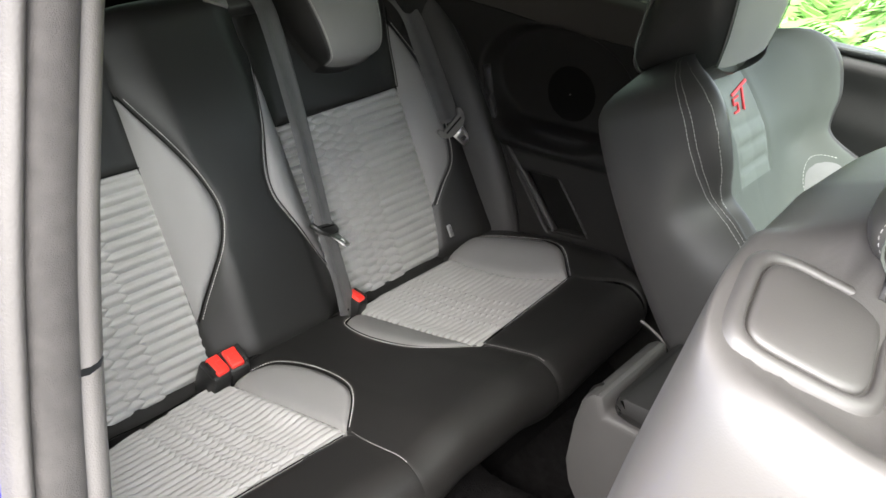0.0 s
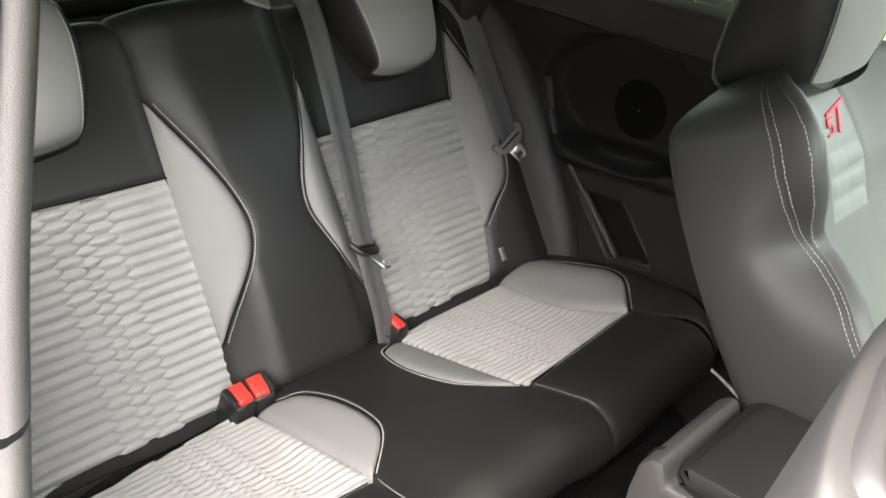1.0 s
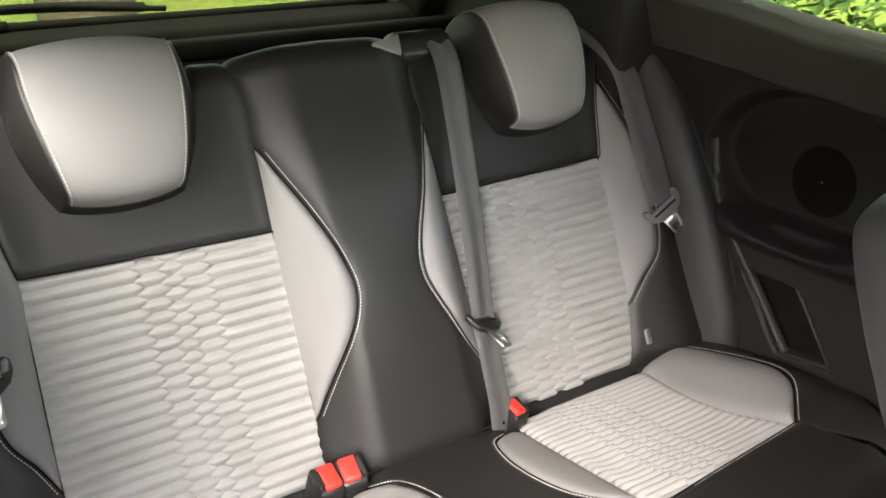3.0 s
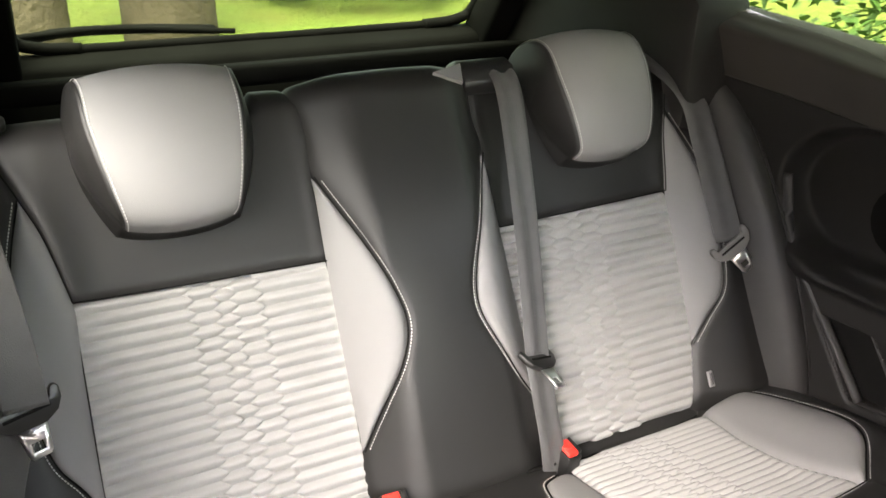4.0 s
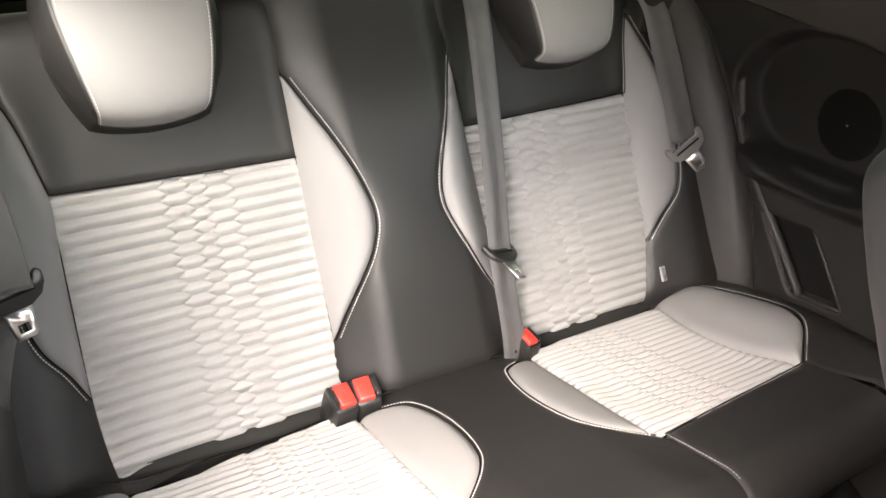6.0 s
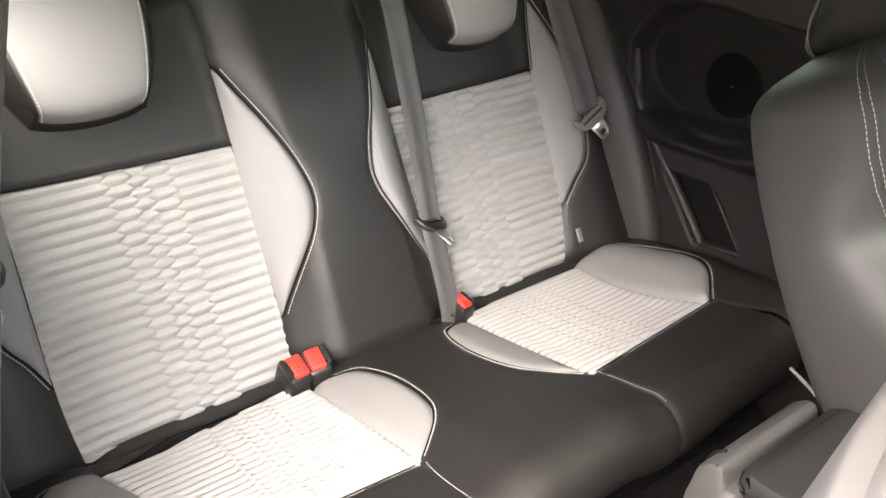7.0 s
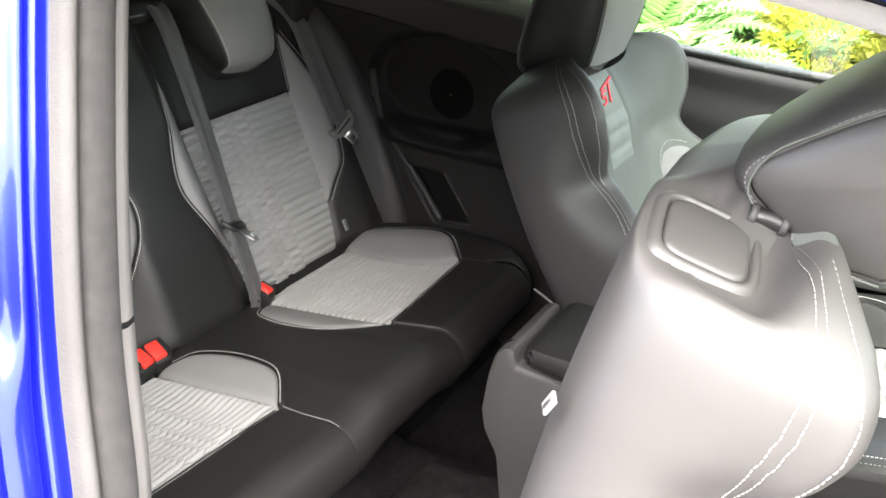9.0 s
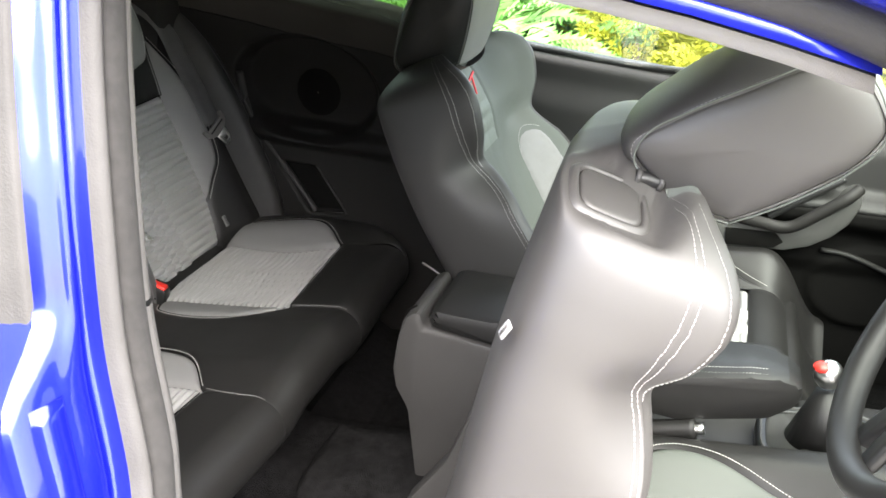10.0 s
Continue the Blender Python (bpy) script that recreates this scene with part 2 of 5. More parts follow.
def rounded_patch(name, centre, u, v, half, profile, mat, parent, label="", power=5.0, n=72):
    """Loops round a soft rectangle in the plane of u and v: profile holds (outward, height) from the edge, or None first to close the middle."""
    u, v = np.array(u, float), np.array(v, float)
    u /= np.linalg.norm(u)
    w = np.cross(u, v)
    w /= np.linalg.norm(w)
    v = np.cross(w, u)
    P = np.zeros((n, len(profile), 3))
    for i in range(n):
        a = 2 * math.pi * i / n
        c, s = math.cos(a), math.sin(a)
        r = (abs(c) ** power + abs(s) ** power) ** (-1 / power)
        for j, (o, h) in enumerate(profile):
            P[i, j] = np.array(centre) + u * c * r * max(0.0, half[0] + o) + v * s * r * max(0.0, half[1] + o) + w * h
    return sheet(name, P, mat, parent, label, loop=True, cap=True)
# ---- rear seat surfaces ----
LEAN = radians(20)
BN = np.array([math.cos(LEAN), 0, math.sin(LEAN)])
BU = np.array([-math.sin(LEAN), 0, math.cos(LEAN)])
BO = np.array([0.051, 0, 0.54])
EY = np.array([0, 1.0, 0])


def back_depth(y, s):
    a = np.abs(y)
    mid = sstep(0.165, 0.070, a) * 0.058 * (0.75 + 0.25 * sstep(0.0, 0.2, s)) * (1 - 0.35 * sstep(0.40, 0.60, s))
    side = sstep(0.44, 0.56, a) * 0.040 * sstep(0.60, 0.35, s)
    hollow = -0.012 - 0.006 * np.cos((a - 0.31) / 0.17 * 1.5) * sstep(0.2, 0.15, np.abs(a - 0.31))
    return hollow + mid + side - 0.016 * np.exp(-((s - 0.0) / 0.020) ** 2)


def back_at(y, s, h):
    """Points of the rear backrest: y across, s up along it, h proud of it. The top rolls over backwards."""
    y, s = np.asarray(y, float), np.asarray(s, float)
    top, r = 0.605 - 0.012 * (np.abs(y) > 0.2), 0.045
    d = back_depth(y, np.minimum(s, top)) + h
    w = np.clip((s - top) / r, 0, math.pi)
    s2 = np.where(s > top, top + (r + h) * np.sin(w), s)
    d2 = np.where(s > top, d - h - r * (1 - np.cos(w)) + h * np.cos(w), d)
    return BO + d2[..., None] * BN + s2[..., None] * BU + y[..., None] * EY


def cush_z(y, x):
    a = np.abs(y)
    z = 0.548 + 0.06 * x
    z = z + 0.016 * sstep(0.16, 0.06, a) + 0.020 * sstep(0.44, 0.54, a) * sstep(0.42, 0.2, x)
    z = z - 0.045 * sstep(0.575, 0.665, a) ** 2 - 0.016 * np.exp(-((x - 0.036) / 0.014) ** 2)
    return z - 0.008 * sstep(0.1, 0.25, x) * sstep(0.36, 0.25, x) * sstep(0.15, 0.2, a) * sstep(0.46, 0.4, a)


def cush_at(y, x, h):
    """Points of the rear cushion: y across, x ahead of the crease, h proud. The front rolls down."""
    y, x = np.asarray(y, float), np.asarray(x, float)
    edge = 0.455 + 0.02 * sstep(0.45, 0.1, np.abs(y)) - 4.6 * np.clip(np.abs(y) - 0.46, 0, 0.2) ** 2
    r = 0.055
    z = cush_z(y, np.minimum(x, edge)) + h
    w = np.clip((x - edge) / r, 0, radians(145))
    over = np.maximum(x - edge - r * radians(145), 0)
    x2 = np.where(x > edge, edge + (r + h) * np.sin(w) - over * 0.82, x)
    z2 = np.where(x > edge, z - (r + h) * (1 - np.cos(w)) - over * 0.57, z)
    return np.stack([x2, y, z2], -1)


def quilt(y, s, y0, y1, pitch=0.0180, depth=0.0098):
    """Padded ribs across the seat, broken into three columns of staggered six-sided cells near the middle."""
    mid = y0 + (y1 - y0) * 0.44
    bounds = np.array([-0.0465, -0.0125, 0.0105, 0.0465])
    point = 0.0072
    yc = y - mid
    e = np.full(y.shape, 9.0)
    # zigzag joints between columns: each column is shifted by half a rib
    tri = np.abs(((s / pitch) % 1.0) - 0.5) * 2
    zz = (tri - 0.5) * 2 * point
    for i, b in enumerate(bounds):
        e = np.minimum(e, np.abs(yc - b - zz * (1 if i % 2 else -1)) * 1.2 + 0.0011)
    col = np.zeros(y.shape, int)
    for i, b in enumerate(bounds):
        col += (yc > b + zz * (1 if i % 2 else -1)).astype(int)
    ph = (s / pitch + 0.5 * (col % 2)) % 1.0
    rib = np.minimum(ph, 1 - ph) * pitch
    e = np.minimum(e, rib)
    puff = np.clip(e / (pitch / 2), 0, 1) ** 0.5
    return depth * (np.minimum(1.0, puff * 1.08) - 1.0) - 0.0003


def panel(name, A, B, surface, mat, parent, n=(40, 60), groove=0.006, puff=0.0, quilted=None, edges=(1, 1, 1, 1), label="", skirt=None):
    """Upholstery between two seam lines A and B of a surface. edges: which of A, B, start, end sink into a seam."""
    a, b = smooth_curve(A, n[1]), smooth_curve(B, n[1])
    t = np.linspace(0, 1, n[0])
    t = (t + 0.18 * np.sin(2 * np.pi * t) / (-2 * np.pi)) if quilted is None else t
    G = a[None] * (1 - t[:, None, None]) + b[None] * t[:, None, None]
    y, s = G[..., 0], G[..., 1]
    wide = np.linalg.norm(b - a, axis=1)[None] + 1e-6
    ln = np.r_[0, np.cumsum(np.linalg.norm(np.diff((a + b) / 2, axis=0), axis=1))]
    h = np.zeros_like(y)
    for use, d in zip(edges, (t[:, None] * wide, (1 - t)[:, None] * wide, np.broadcast_to(ln[None], y.shape), np.broadcast_to((ln[-1] - ln)[None], y.shape))):
        if use:
            h = h - groove * np.exp(-(d / 0.006) ** 1.2)
    h = h + puff * 4 * t[:, None] * (1 - t[:, None])
    if quilted:
        fade = np.clip(np.minimum(t, 1 - t)[:, None] * wide / 0.010, 0, 1) ** 0.5
        h = h + quilt(y, s, *quilted) * (0.25 + 0.75 * fade)
    P = surface(y, s, h)
    return sheet(name, P, mat, parent, label, skirt=skirt)


def seam(surface, line, n=160, off=(0.0, 0.0), h=0.0):
    """A line on a surface as points and normals, for stitches."""
    c = smooth_curve(line, n) + np.array(off)
    p = surface(c[:, 0], c[:, 1], np.full(n, h))
    q = surface(c[:, 0], c[:, 1], np.full(n, h + 0.01))
    nr = q - p
    return p, nr / np.linalg.norm(nr, axis=1)[:, None]


def seam_line(surface, line, parent, h=-0.0017, radius=0.0011, n=120):
    """The dark fold where two covers are sewn together."""
    pts, _ = seam(surface, line, n=40, h=h)
    return tube("seam", pts.tolist(), radius, DARK, parent, "dark sewn seam", n=n, sides=6)


# outlines on the backrest, as (across, up) for the far side; the near side mirrors them
IN_LINE = [(0.149, 0.006), (0.148, 0.11), (0.146, 0.25), (0.144, 0.387)]
WING_IN = [(0.146, 0.11), (0.113, 0.170), (0.076, 0.235), (0.0635, 0.280), (0.073, 0.330), (0.100, 0.405), (0.138, 0.507)]
WING_IN_FAR = [(0.148, 0.11), (0.098, 0.170), (0.066, 0.235), (0.0530, 0.280), (0.061, 0.330), (0.091, 0.405), (0.142, 0.507)]
WING_IN_B = [(0.147, 0.11), (0.147, 0.2), (0.146, 0.30), (0.144, 0.387), (0.140, 0.507)]
UP_IN = [(0.144, 0.387), (0.141, 0.507), (0.137, 0.56), (0.140, 0.61), (0.146, 0.64), (0.15, 0.745)]
UP_OUT = [(0.480, 0.395), (0.499, 0.481), (0.519, 0.535), (0.546, 0.60), (0.556, 0.64), (0.56, 0.745)]
OUT_LINE = [(0.447, 0.008), (0.459, 0.062), (0.470, 0.13), (0.476, 0.25), (0.480, 0.395)]
WING_OUT = [(0.470, 0.125), (0.500, 0.165), (0.532, 0.205), (0.545, 0.26), (0.552, 0.35), (0.541, 0.449), (0.519, 0.535)]
WING_OUT_B = [(0.470, 0.125), (0.474, 0.22), (0.477, 0.31), (0.480, 0.395), (0.499, 0.481), (0.519, 0.535)]
RIM = [(0.440, -0.02), (0.459, 0.062), (0.470, 0.125), (0.500, 0.165), (0.532, 0.205), (0.545, 0.26), (0.552, 0.35), (0.541, 0.449), (0.519, 0.535), (0.546, 0.60), (0.556, 0.64), (0.56, 0.745)]

# the near insert is wider at its foot
OUT_NEAR = [(0.478, 0.004), (0.484, 0.05), (0.487, 0.10), (0.487, 0.16), (0.484, 0.25), (0.480, 0.395)]
WING_OUT_NEAR = [(0.4885, 0.125), (0.508, 0.165), (0.533, 0.205)] + WING_OUT[3:]
WING_OUT_B_NEAR = [(0.4885, 0.125), (0.487, 0.22), (0.484, 0.31)] + WING_OUT_B[3:]
RIM_NEAR = [(0.470, -0.02), (0.482, 0.03), (0.488, 0.10), (0.489, 0.125), (0.508, 0.165), (0.533, 0.205)] + RIM[5:]


def mirror(line, k):
    return [(p[0] * k, p[1]) for p in line]


bench = thing("rear_bench", "rear bench seat of black and grey leather with pale quilted inserts", "car seat", at=(0.2, 0, 0.30))
BENCH_INV = Matrix.Translation(-bench.location)


def backrest_body(y0, y1, k, d, label):
    P = []
    for y in np.linspace(y0, y1, 8):
        P.append([BO + BU * s + BN * q + EY * y * k for s, q in ((-0.03, d), (0.59, d - 0.005), (0.61, -0.07), (0.59, -0.10), (0.0, -0.13), (-0.05, -0.12), (-0.03, d))])
    o = sheet("backrest", np.array(P), LEATHER, bench, label, cap=True)
    o.matrix_parent_inverse = BENCH_INV
    return o


def rear_backrest_side(k, label):
    t = backrest_body(0.155, 0.60, k, -0.04, label)
    m = lambda L: mirror(L, k)
    wing_in = WING_IN_FAR if k > 0 else WING_IN
    out, wing_out, wing_out_b, rim = (OUT_LINE, WING_OUT, WING_OUT_B, RIM) if k > 0 else (OUT_NEAR, WING_OUT_NEAR, WING_OUT_B_NEAR, RIM_NEAR)
    panel("insert", m(IN_LINE), m(out), back_at, FABRIC, t, (230, 290), quilted=(0.147 * k, 0.475 * k), edges=(1, 1, 0, 1), label="pale grey quilted fabric insert")
    panel("wing", m(wing_in), m(WING_IN_B), back_at, GREY, t, (30, 70), puff=0.006, label="smooth light grey side wing")
    panel("wing", m(wing_out), m(wing_out_b), back_at, GREY, t, (30, 70), puff=0.004, label="smooth light grey side wing")
    panel("upper_panel", m(UP_IN), m(UP_OUT), back_at, LEATHER, t, (60, 60), puff=0.004, edges=(1, 1, 1, 0), label="black leather shoulder panel")
    panel("outer_bolster", m(rim), [(0.60 * k, p[1]) for p in rim], back_at, LEATHER, t, (20, 90), edges=(1, 0, 0, 0), label="black leather outer bolster")
    for line in (wing_in, wing_out, UP_OUT[:4], [IN_LINE[-1], out[-1]]):
        seam_line(back_at, m(line), t)
    panel("lower_strip", m([(0.15, -0.03), (0.49, -0.03)]), m([(0.148, 0.008), (0.450 if k > 0 else 0.482, 0.008)]), back_at, LEATHER, t, (12, 30), groove=0.003, edges=(0, 1, 0, 0), label="black leather strip in the crease")
    stitches("stitching", [seam(back_at, m(wing_in), off=(-0.005 * k, 0), h=-0.001), seam(back_at, m(wing_out), off=(0.005 * k, 0), h=-0.001)], t)


def centre_back():
    t = backrest_body(-0.14, 0.14, 1, -0.03, "black leather raised centre part of the seat back")
    near = [(0.150, -0.02)] + [(0.149, 0.10)] + WING_IN[1:] + UP_IN[2:]
    far = [(0.150, -0.02)] + [(0.149, 0.10)] + WING_IN_FAR[1:] + UP_IN[2:]
    panel("pad", mirror(near, -1), far, back_at, LEATHER, t, (60, 110), puff=0.006, edges=(1, 1, 0, 0))


# Black tube laid in as the shaded gap between back pad and cushion.
tube("crease", [(0.0655, -0.135, 0.5625), (0.0685, -0.08, 0.5675), (0.0690, 0.0, 0.5695), (0.0685, 0.08, 0.5675), (0.0655, 0.135, 0.5625)], 0.0030, DARK, bench, "dark tube for the shade in the crease between seat back and cushion", n=40, sides=8).matrix_parent_inverse = BENCH_INV
rear_backrest_side(1, "seat back with pale quilted insert and grey wings")
rear_backrest_side(-1, "seat back with pale quilted insert and grey wings")
centre_back()

# outlines on the cushion, as (across, ahead)
C_IN = [(0.157, 0.060), (0.153, 0.14), (0.152, 0.24), (0.152, 0.368)]
C_OUT = [(0.455, 0.030), (0.444, 0.09), (0.433, 0.16), (0.438, 0.256), (0.463, 0.346)]
C_PATCH = [(0.125, 0.085), (0.085, 0.115), (0.066, 0.185), (0.070, 0.265), (0.092, 0.315), (0.152, 0.368)]
C_PATCH_B = [(0.154, 0.085), (0.153, 0.18), (0.152, 0.28), (0.152, 0.368)]
C_PATCH_O = [(0.458, 0.046), (0.495, 0.042), (0.540, 0.060), (0.566, 0.125), (0.580, 0.205), (0.574, 0.250), (0.545, 0.286), (0.470, 0.346)]
C_FRONT = [(0.165, 0.372), (0.30, 0.360), (0.40, 0.352), (0.472, 0.346)]


def rear_cushion():
    b = box("seat_base", (0.36, 1.20, 0.22), (0.18, 0, 0.345), CARPET, bench, "dark carpeted base under the cushion", bevel=0.02)
    b.matrix_parent_inverse = BENCH_INV
    t = box("cushion", (0.37, 1.24, 0.12), (0.205, 0, 0.455), LEATHER, bench, "black leather cushion with pale quilted inserts", bevel=0.03)
    t.matrix_parent_inverse = BENCH_INV
    obs = []
    lines = []
    for k in (1, -1):
        m = lambda L: mirror(L, k)
        c_out = C_OUT if k > 0 else [(0.477, 0.094), (0.462, 0.13), (0.446, 0.18), (0.444, 0.256), (0.463, 0.346)]
        patch_o = C_PATCH_O if k > 0 else [(0.479, 0.095), (0.512, 0.090), (0.548, 0.102), (0.568, 0.140)] + C_PATCH_O[4:]
        corner = [(0.456, 0.000), (0.459, 0.044), (0.495, 0.040), (0.540, 0.060), (0.566, 0.125)] if k > 0 else [(0.470, 0.000), (0.480, 0.092), (0.512, 0.088), (0.548, 0.101), (0.568, 0.140)]
        obs.append(panel("insert", m(C_IN), m(c_out), cush_at, FABRIC, t, (230, 260), quilted=(0.154 * k, 0.435 * k, 0.0142, 0.0068), edges=(1, 1, 0, 1), label="pale grey quilted fabric insert"))
        obs.append(panel("patch", m(C_PATCH), m(C_PATCH_B), cush_at, GREY, t, (24, 60), puff=0.003, label="smooth light grey patch"))
        obs.append(panel("patch", m(patch_o), m(c_out), cush_at, GREY, t, (30, 60), puff=0.008, label="smooth light grey patch"))
        inner_x = 0.165 if k > 0 else 0.150
        front = [(inner_x * k, 0.372)] + m(C_FRONT[1:4])
        obs.append(panel("front_panel", front, [(inner_x * k, 0.75), (0.3 * k, 0.75), (0.4 * k, 0.75), (0.500 * k, 0.75)], cush_at, LEATHER, t, (70, 50), groove=0.005, edges=(1, 0, 1, 0)))
        rim = m(corner + [(0.580, 0.205), (0.574, 0.250), (0.545, 0.286), (0.472, 0.346), (0.488, 0.41), (0.500, 0.48), (0.500, 0.75)])
        out = m([(0.64, 0.0), (0.645, 0.03), (0.65, 0.05), (0.655, 0.08), (0.66, 0.13), (0.66, 0.20), (0.66, 0.26), (0.66, 0.30), (0.66, 0.36), (0.66, 0.44), (0.655, 0.54), (0.64, 0.75)])
        obs.append(panel("outer_bolster", rim, out, cush_at, LEATHER, t, (40, 110), groove=0.004, edges=(1, 0, 0, 0)))
        panel("rear_strip", m([(0.12, -0.01), (0.48, -0.01)]), m([(0.150, 0.060), (0.30, 0.041), (c_out[0][0] + 0.003, c_out[0][1] - 0.001)]), cush_at, LEATHER, t, (16, 30), groove=0.003, edges=(0, 1, 0, 0), label="black leather strip in the crease")
        for line in (C_PATCH, patch_o, C_FRONT, [C_IN[0], (0.30, 0.041), c_out[0]]):
            seam_line(cush_at, m(line), t)
        lines.append(seam(cush_at, m(C_PATCH), off=(-0.004 * k, 0), h=-0.001))
        lines.append(seam(cush_at, m(patch_o), off=(0.004 * k, 0.003), h=-0.001))
    far = [(0.155, 0.02), (0.125, 0.085), (0.085, 0.115), (0.066, 0.185), (0.070, 0.265), (0.092, 0.315), (0.152, 0.366), (0.165, 0.40), (0.17, 0.5), (0.17, 0.62), (0.17, 0.75)]
    near = [(-p[0], p[1]) for p in far]
    obs.append(panel("centre_panel", near, far, cush_at, LEATHER, t, (60, 120), groove=0.005, edges=(1, 1, 0, 0)))
    stitches("stitching", lines, t)
    lines = []
    lines.append(seam(cush_at, [(0.163, 0.375), (0.166, 0.42), (0.17, 0.5)], off=(0, 0), h=0.0))
    lines.append(seam(cush_at, [(-0.152, 0.375), (-0.158, 0.42), (-0.16, 0.5)], off=(0, 0), h=0.0))
    stitches("stitching", lines, t, SEAT_THREAD, width=0.0007)


rear_cushion()


def headrest(name, label, group, base, front, back_normal, up, half, profile, front_span, face_mat, side_mat, face_label="", crown=0.012, side_bulge=0.020):
    """A pad: a closed side profile of (ahead, up) points, a half width at each, faced all round with strips and closed by cheeks."""
    t = thing(name, label, "headrest", group, at=tuple(base))
    pr = np.array(profile + profile[:1], float)
    n = 96
    c = smooth_curve(np.c_[pr, np.array(half + half[:1])], n + 1)[:-1]
    cen = c[:, :2].mean(0)
    obs = []

    def at(p, y):
        return base + np.array(front) * p[0] + np.array(up) * p[1] + EY * y

    na = 25
    for nm, idx, mt, lb in (("face", list(range(0, int(n * front_span) + 1)), face_mat, face_label), ("back_cover", list(range(int(n * front_span), n + 1)), side_mat, "")):
        P = np.zeros((na, len(idx), 3))
        for i, a in enumerate(np.linspace(-1, 1, na)):
            for j, q in enumerate(idx):
                w = c[q % n]
                d = w[:2] - cen
                d = d / np.linalg.norm(d)
                pt = w[:2] + d * (crown * (1 - a * a) - 0.003 * math.exp(-(1 - abs(a)) * w[2] / 0.004))
                P[i, j] = at(pt, a * w[2])
        obs.append(sheet(nm, P, mt, t, lb))
    for sgn in (1, -1):
        P = np.zeros((n, 14, 3))
        for j, r in enumerate((1 - np.linspace(0, 1, 14) ** 1.6 * 0.9999)):
            for i in range(n):
                w = c[i]
                P[i, j] = at(cen + (w[:2] - cen) * r, sgn * (w[2] * r + float(c[:, 2].mean()) * (1 - r) + side_bulge * (1 - r ** 2.2) - 0.003 * (r > 0.99)))
        obs.append(sheet("cheek", P, side_mat, t, "dark leather side", loop=True))
    span = list(range(0, int(n * front_span) + 1))
    lines = []
    for sgn in (1, -1):
        pts = np.array([at(c[q % n][:2] + (c[q % n][:2] - cen) / np.linalg.norm(c[q % n][:2] - cen) * 0.0022, sgn * (c[q % n][2] - 0.006)) for q in span])
        nor = np.array([at((c[q % n][:2] - cen) / np.linalg.norm(c[q % n][:2] - cen), 0) - base for q in span])
        lines.append((pts, nor))
    obs += stitches("stitching", lines, t)
    for o in obs:
        o.matrix_parent_inverse = Matrix.Translation(-t.location)
    return t, obs


for k in (1, -1):
    base = BO + EY * (0.356 if k > 0 else -0.3325)
    # profile from the lower front edge up the face, over the top and down the back
    prof = [(0.012, 0.472), (0.046, 0.484), (0.060, 0.535), (0.058, 0.60), (0.044, 0.648), (0.010, 0.672), (-0.04, 0.668), (-0.075, 0.63), (-0.075, 0.54), (-0.04, 0.47)]
    half = [0.074, 0.077, 0.088, 0.098, 0.099, 0.103, 0.110, 0.112, 0.106, 0.088]
    lab = "light grey leather headrest with black sides and pale stitching"
    t, obs = headrest("rear_headrest", lab, "rear headrests", base, BN, None, BU, half if k < 0 else [h * 0.94 for h in half], prof, 0.62, GREY, LEATHER, "light grey leather face")
    for dy in (-0.05, 0.05):
        o = tube("post", [base + BU * 0.50 + BN * -0.045 + EY * dy, base + BU * 0.62 + BN * -0.045 + EY * dy], 0.006, CHROME, t, n=4)
        o.matrix_parent_inverse = Matrix.Translation(-t.location)


# ---- buckles and belts ----
def buckle(label, at, rot, slot_side, size=1.0):
    t = thing("seat_belt_buckle", label, "belt buckle", "belt buckles")
    k = slot_side
    # housing: upright shell with a sloping mouth and a lip on the belt's side
    prof = [(-0.021, 0.0), (0.021, 0.0), (0.023, 0.030), (0.021, 0.056), (0.016, 0.0600), (-0.018, 0.0640), (-0.021, 0.060), (-0.023, 0.030)]
    prism("housing", prof, -0.0170, 0.0170, "y", BLACKPL, t, "black plastic housing", bevel=0.004)
    lip = [(-0.017, 0.0590), (0.015, 0.0550), (0.015, 0.0655), (-0.017, 0.0690)]
    prism("lip", lip, 0.0145 * k - 0.0028, 0.0145 * k + 0.0028, "y", BLACKPL, t, bevel=0.0012)
    prism("slot", [(-0.011, 0.0605), (0.010, 0.058), (0.010, 0.0668), (-0.011, 0.0692)], 0.0105 * k - 0.0016, 0.0105 * k + 0.0016, "y", RUBBER_BLACK, t, bevel=0)
    face = [(-0.0165, 0.0600), (0.0165, 0.0560), (0.0172, 0.0625), (0.0150, 0.0664), (-0.0150, 0.0698), (-0.0165, 0.0670)]
    button = prism("button", face, -0.0025 * k - 0.0112, -0.0025 * k + 0.0112, "y", RED, t, "red release button", bevel=0.0022)
    box("stop_mark", (0.010, 0.010, 0.0016), (0.001, -0.0055 * k, 0.0688), RED, button, "moulded mark on the button", bevel=0.0006, rot=(0, 6.5, 0))
    box("stalk", (0.014, 0.028, 0.06), (0, 0, -0.025), BLACKPL, t, bevel=0.003)
    t.matrix_basis = pose(*at, *rot) @ Matrix.Scale(size, 4)
    return t


buckle("black seat belt buckle with red button in the seat crease", (0.047, -0.174, 0.529), (0, 26, 4), -1, 1.08)
buckle("black seat belt buckle with red button in the seat crease", (0.047, -0.127, 0.529), (4, 26, -6), 1, 1.08)
buckle("black seat belt buckle with red button beside the hanging belt", (0.050, 0.151, 0.528), (-6, 18, 10), 1, 0.9)


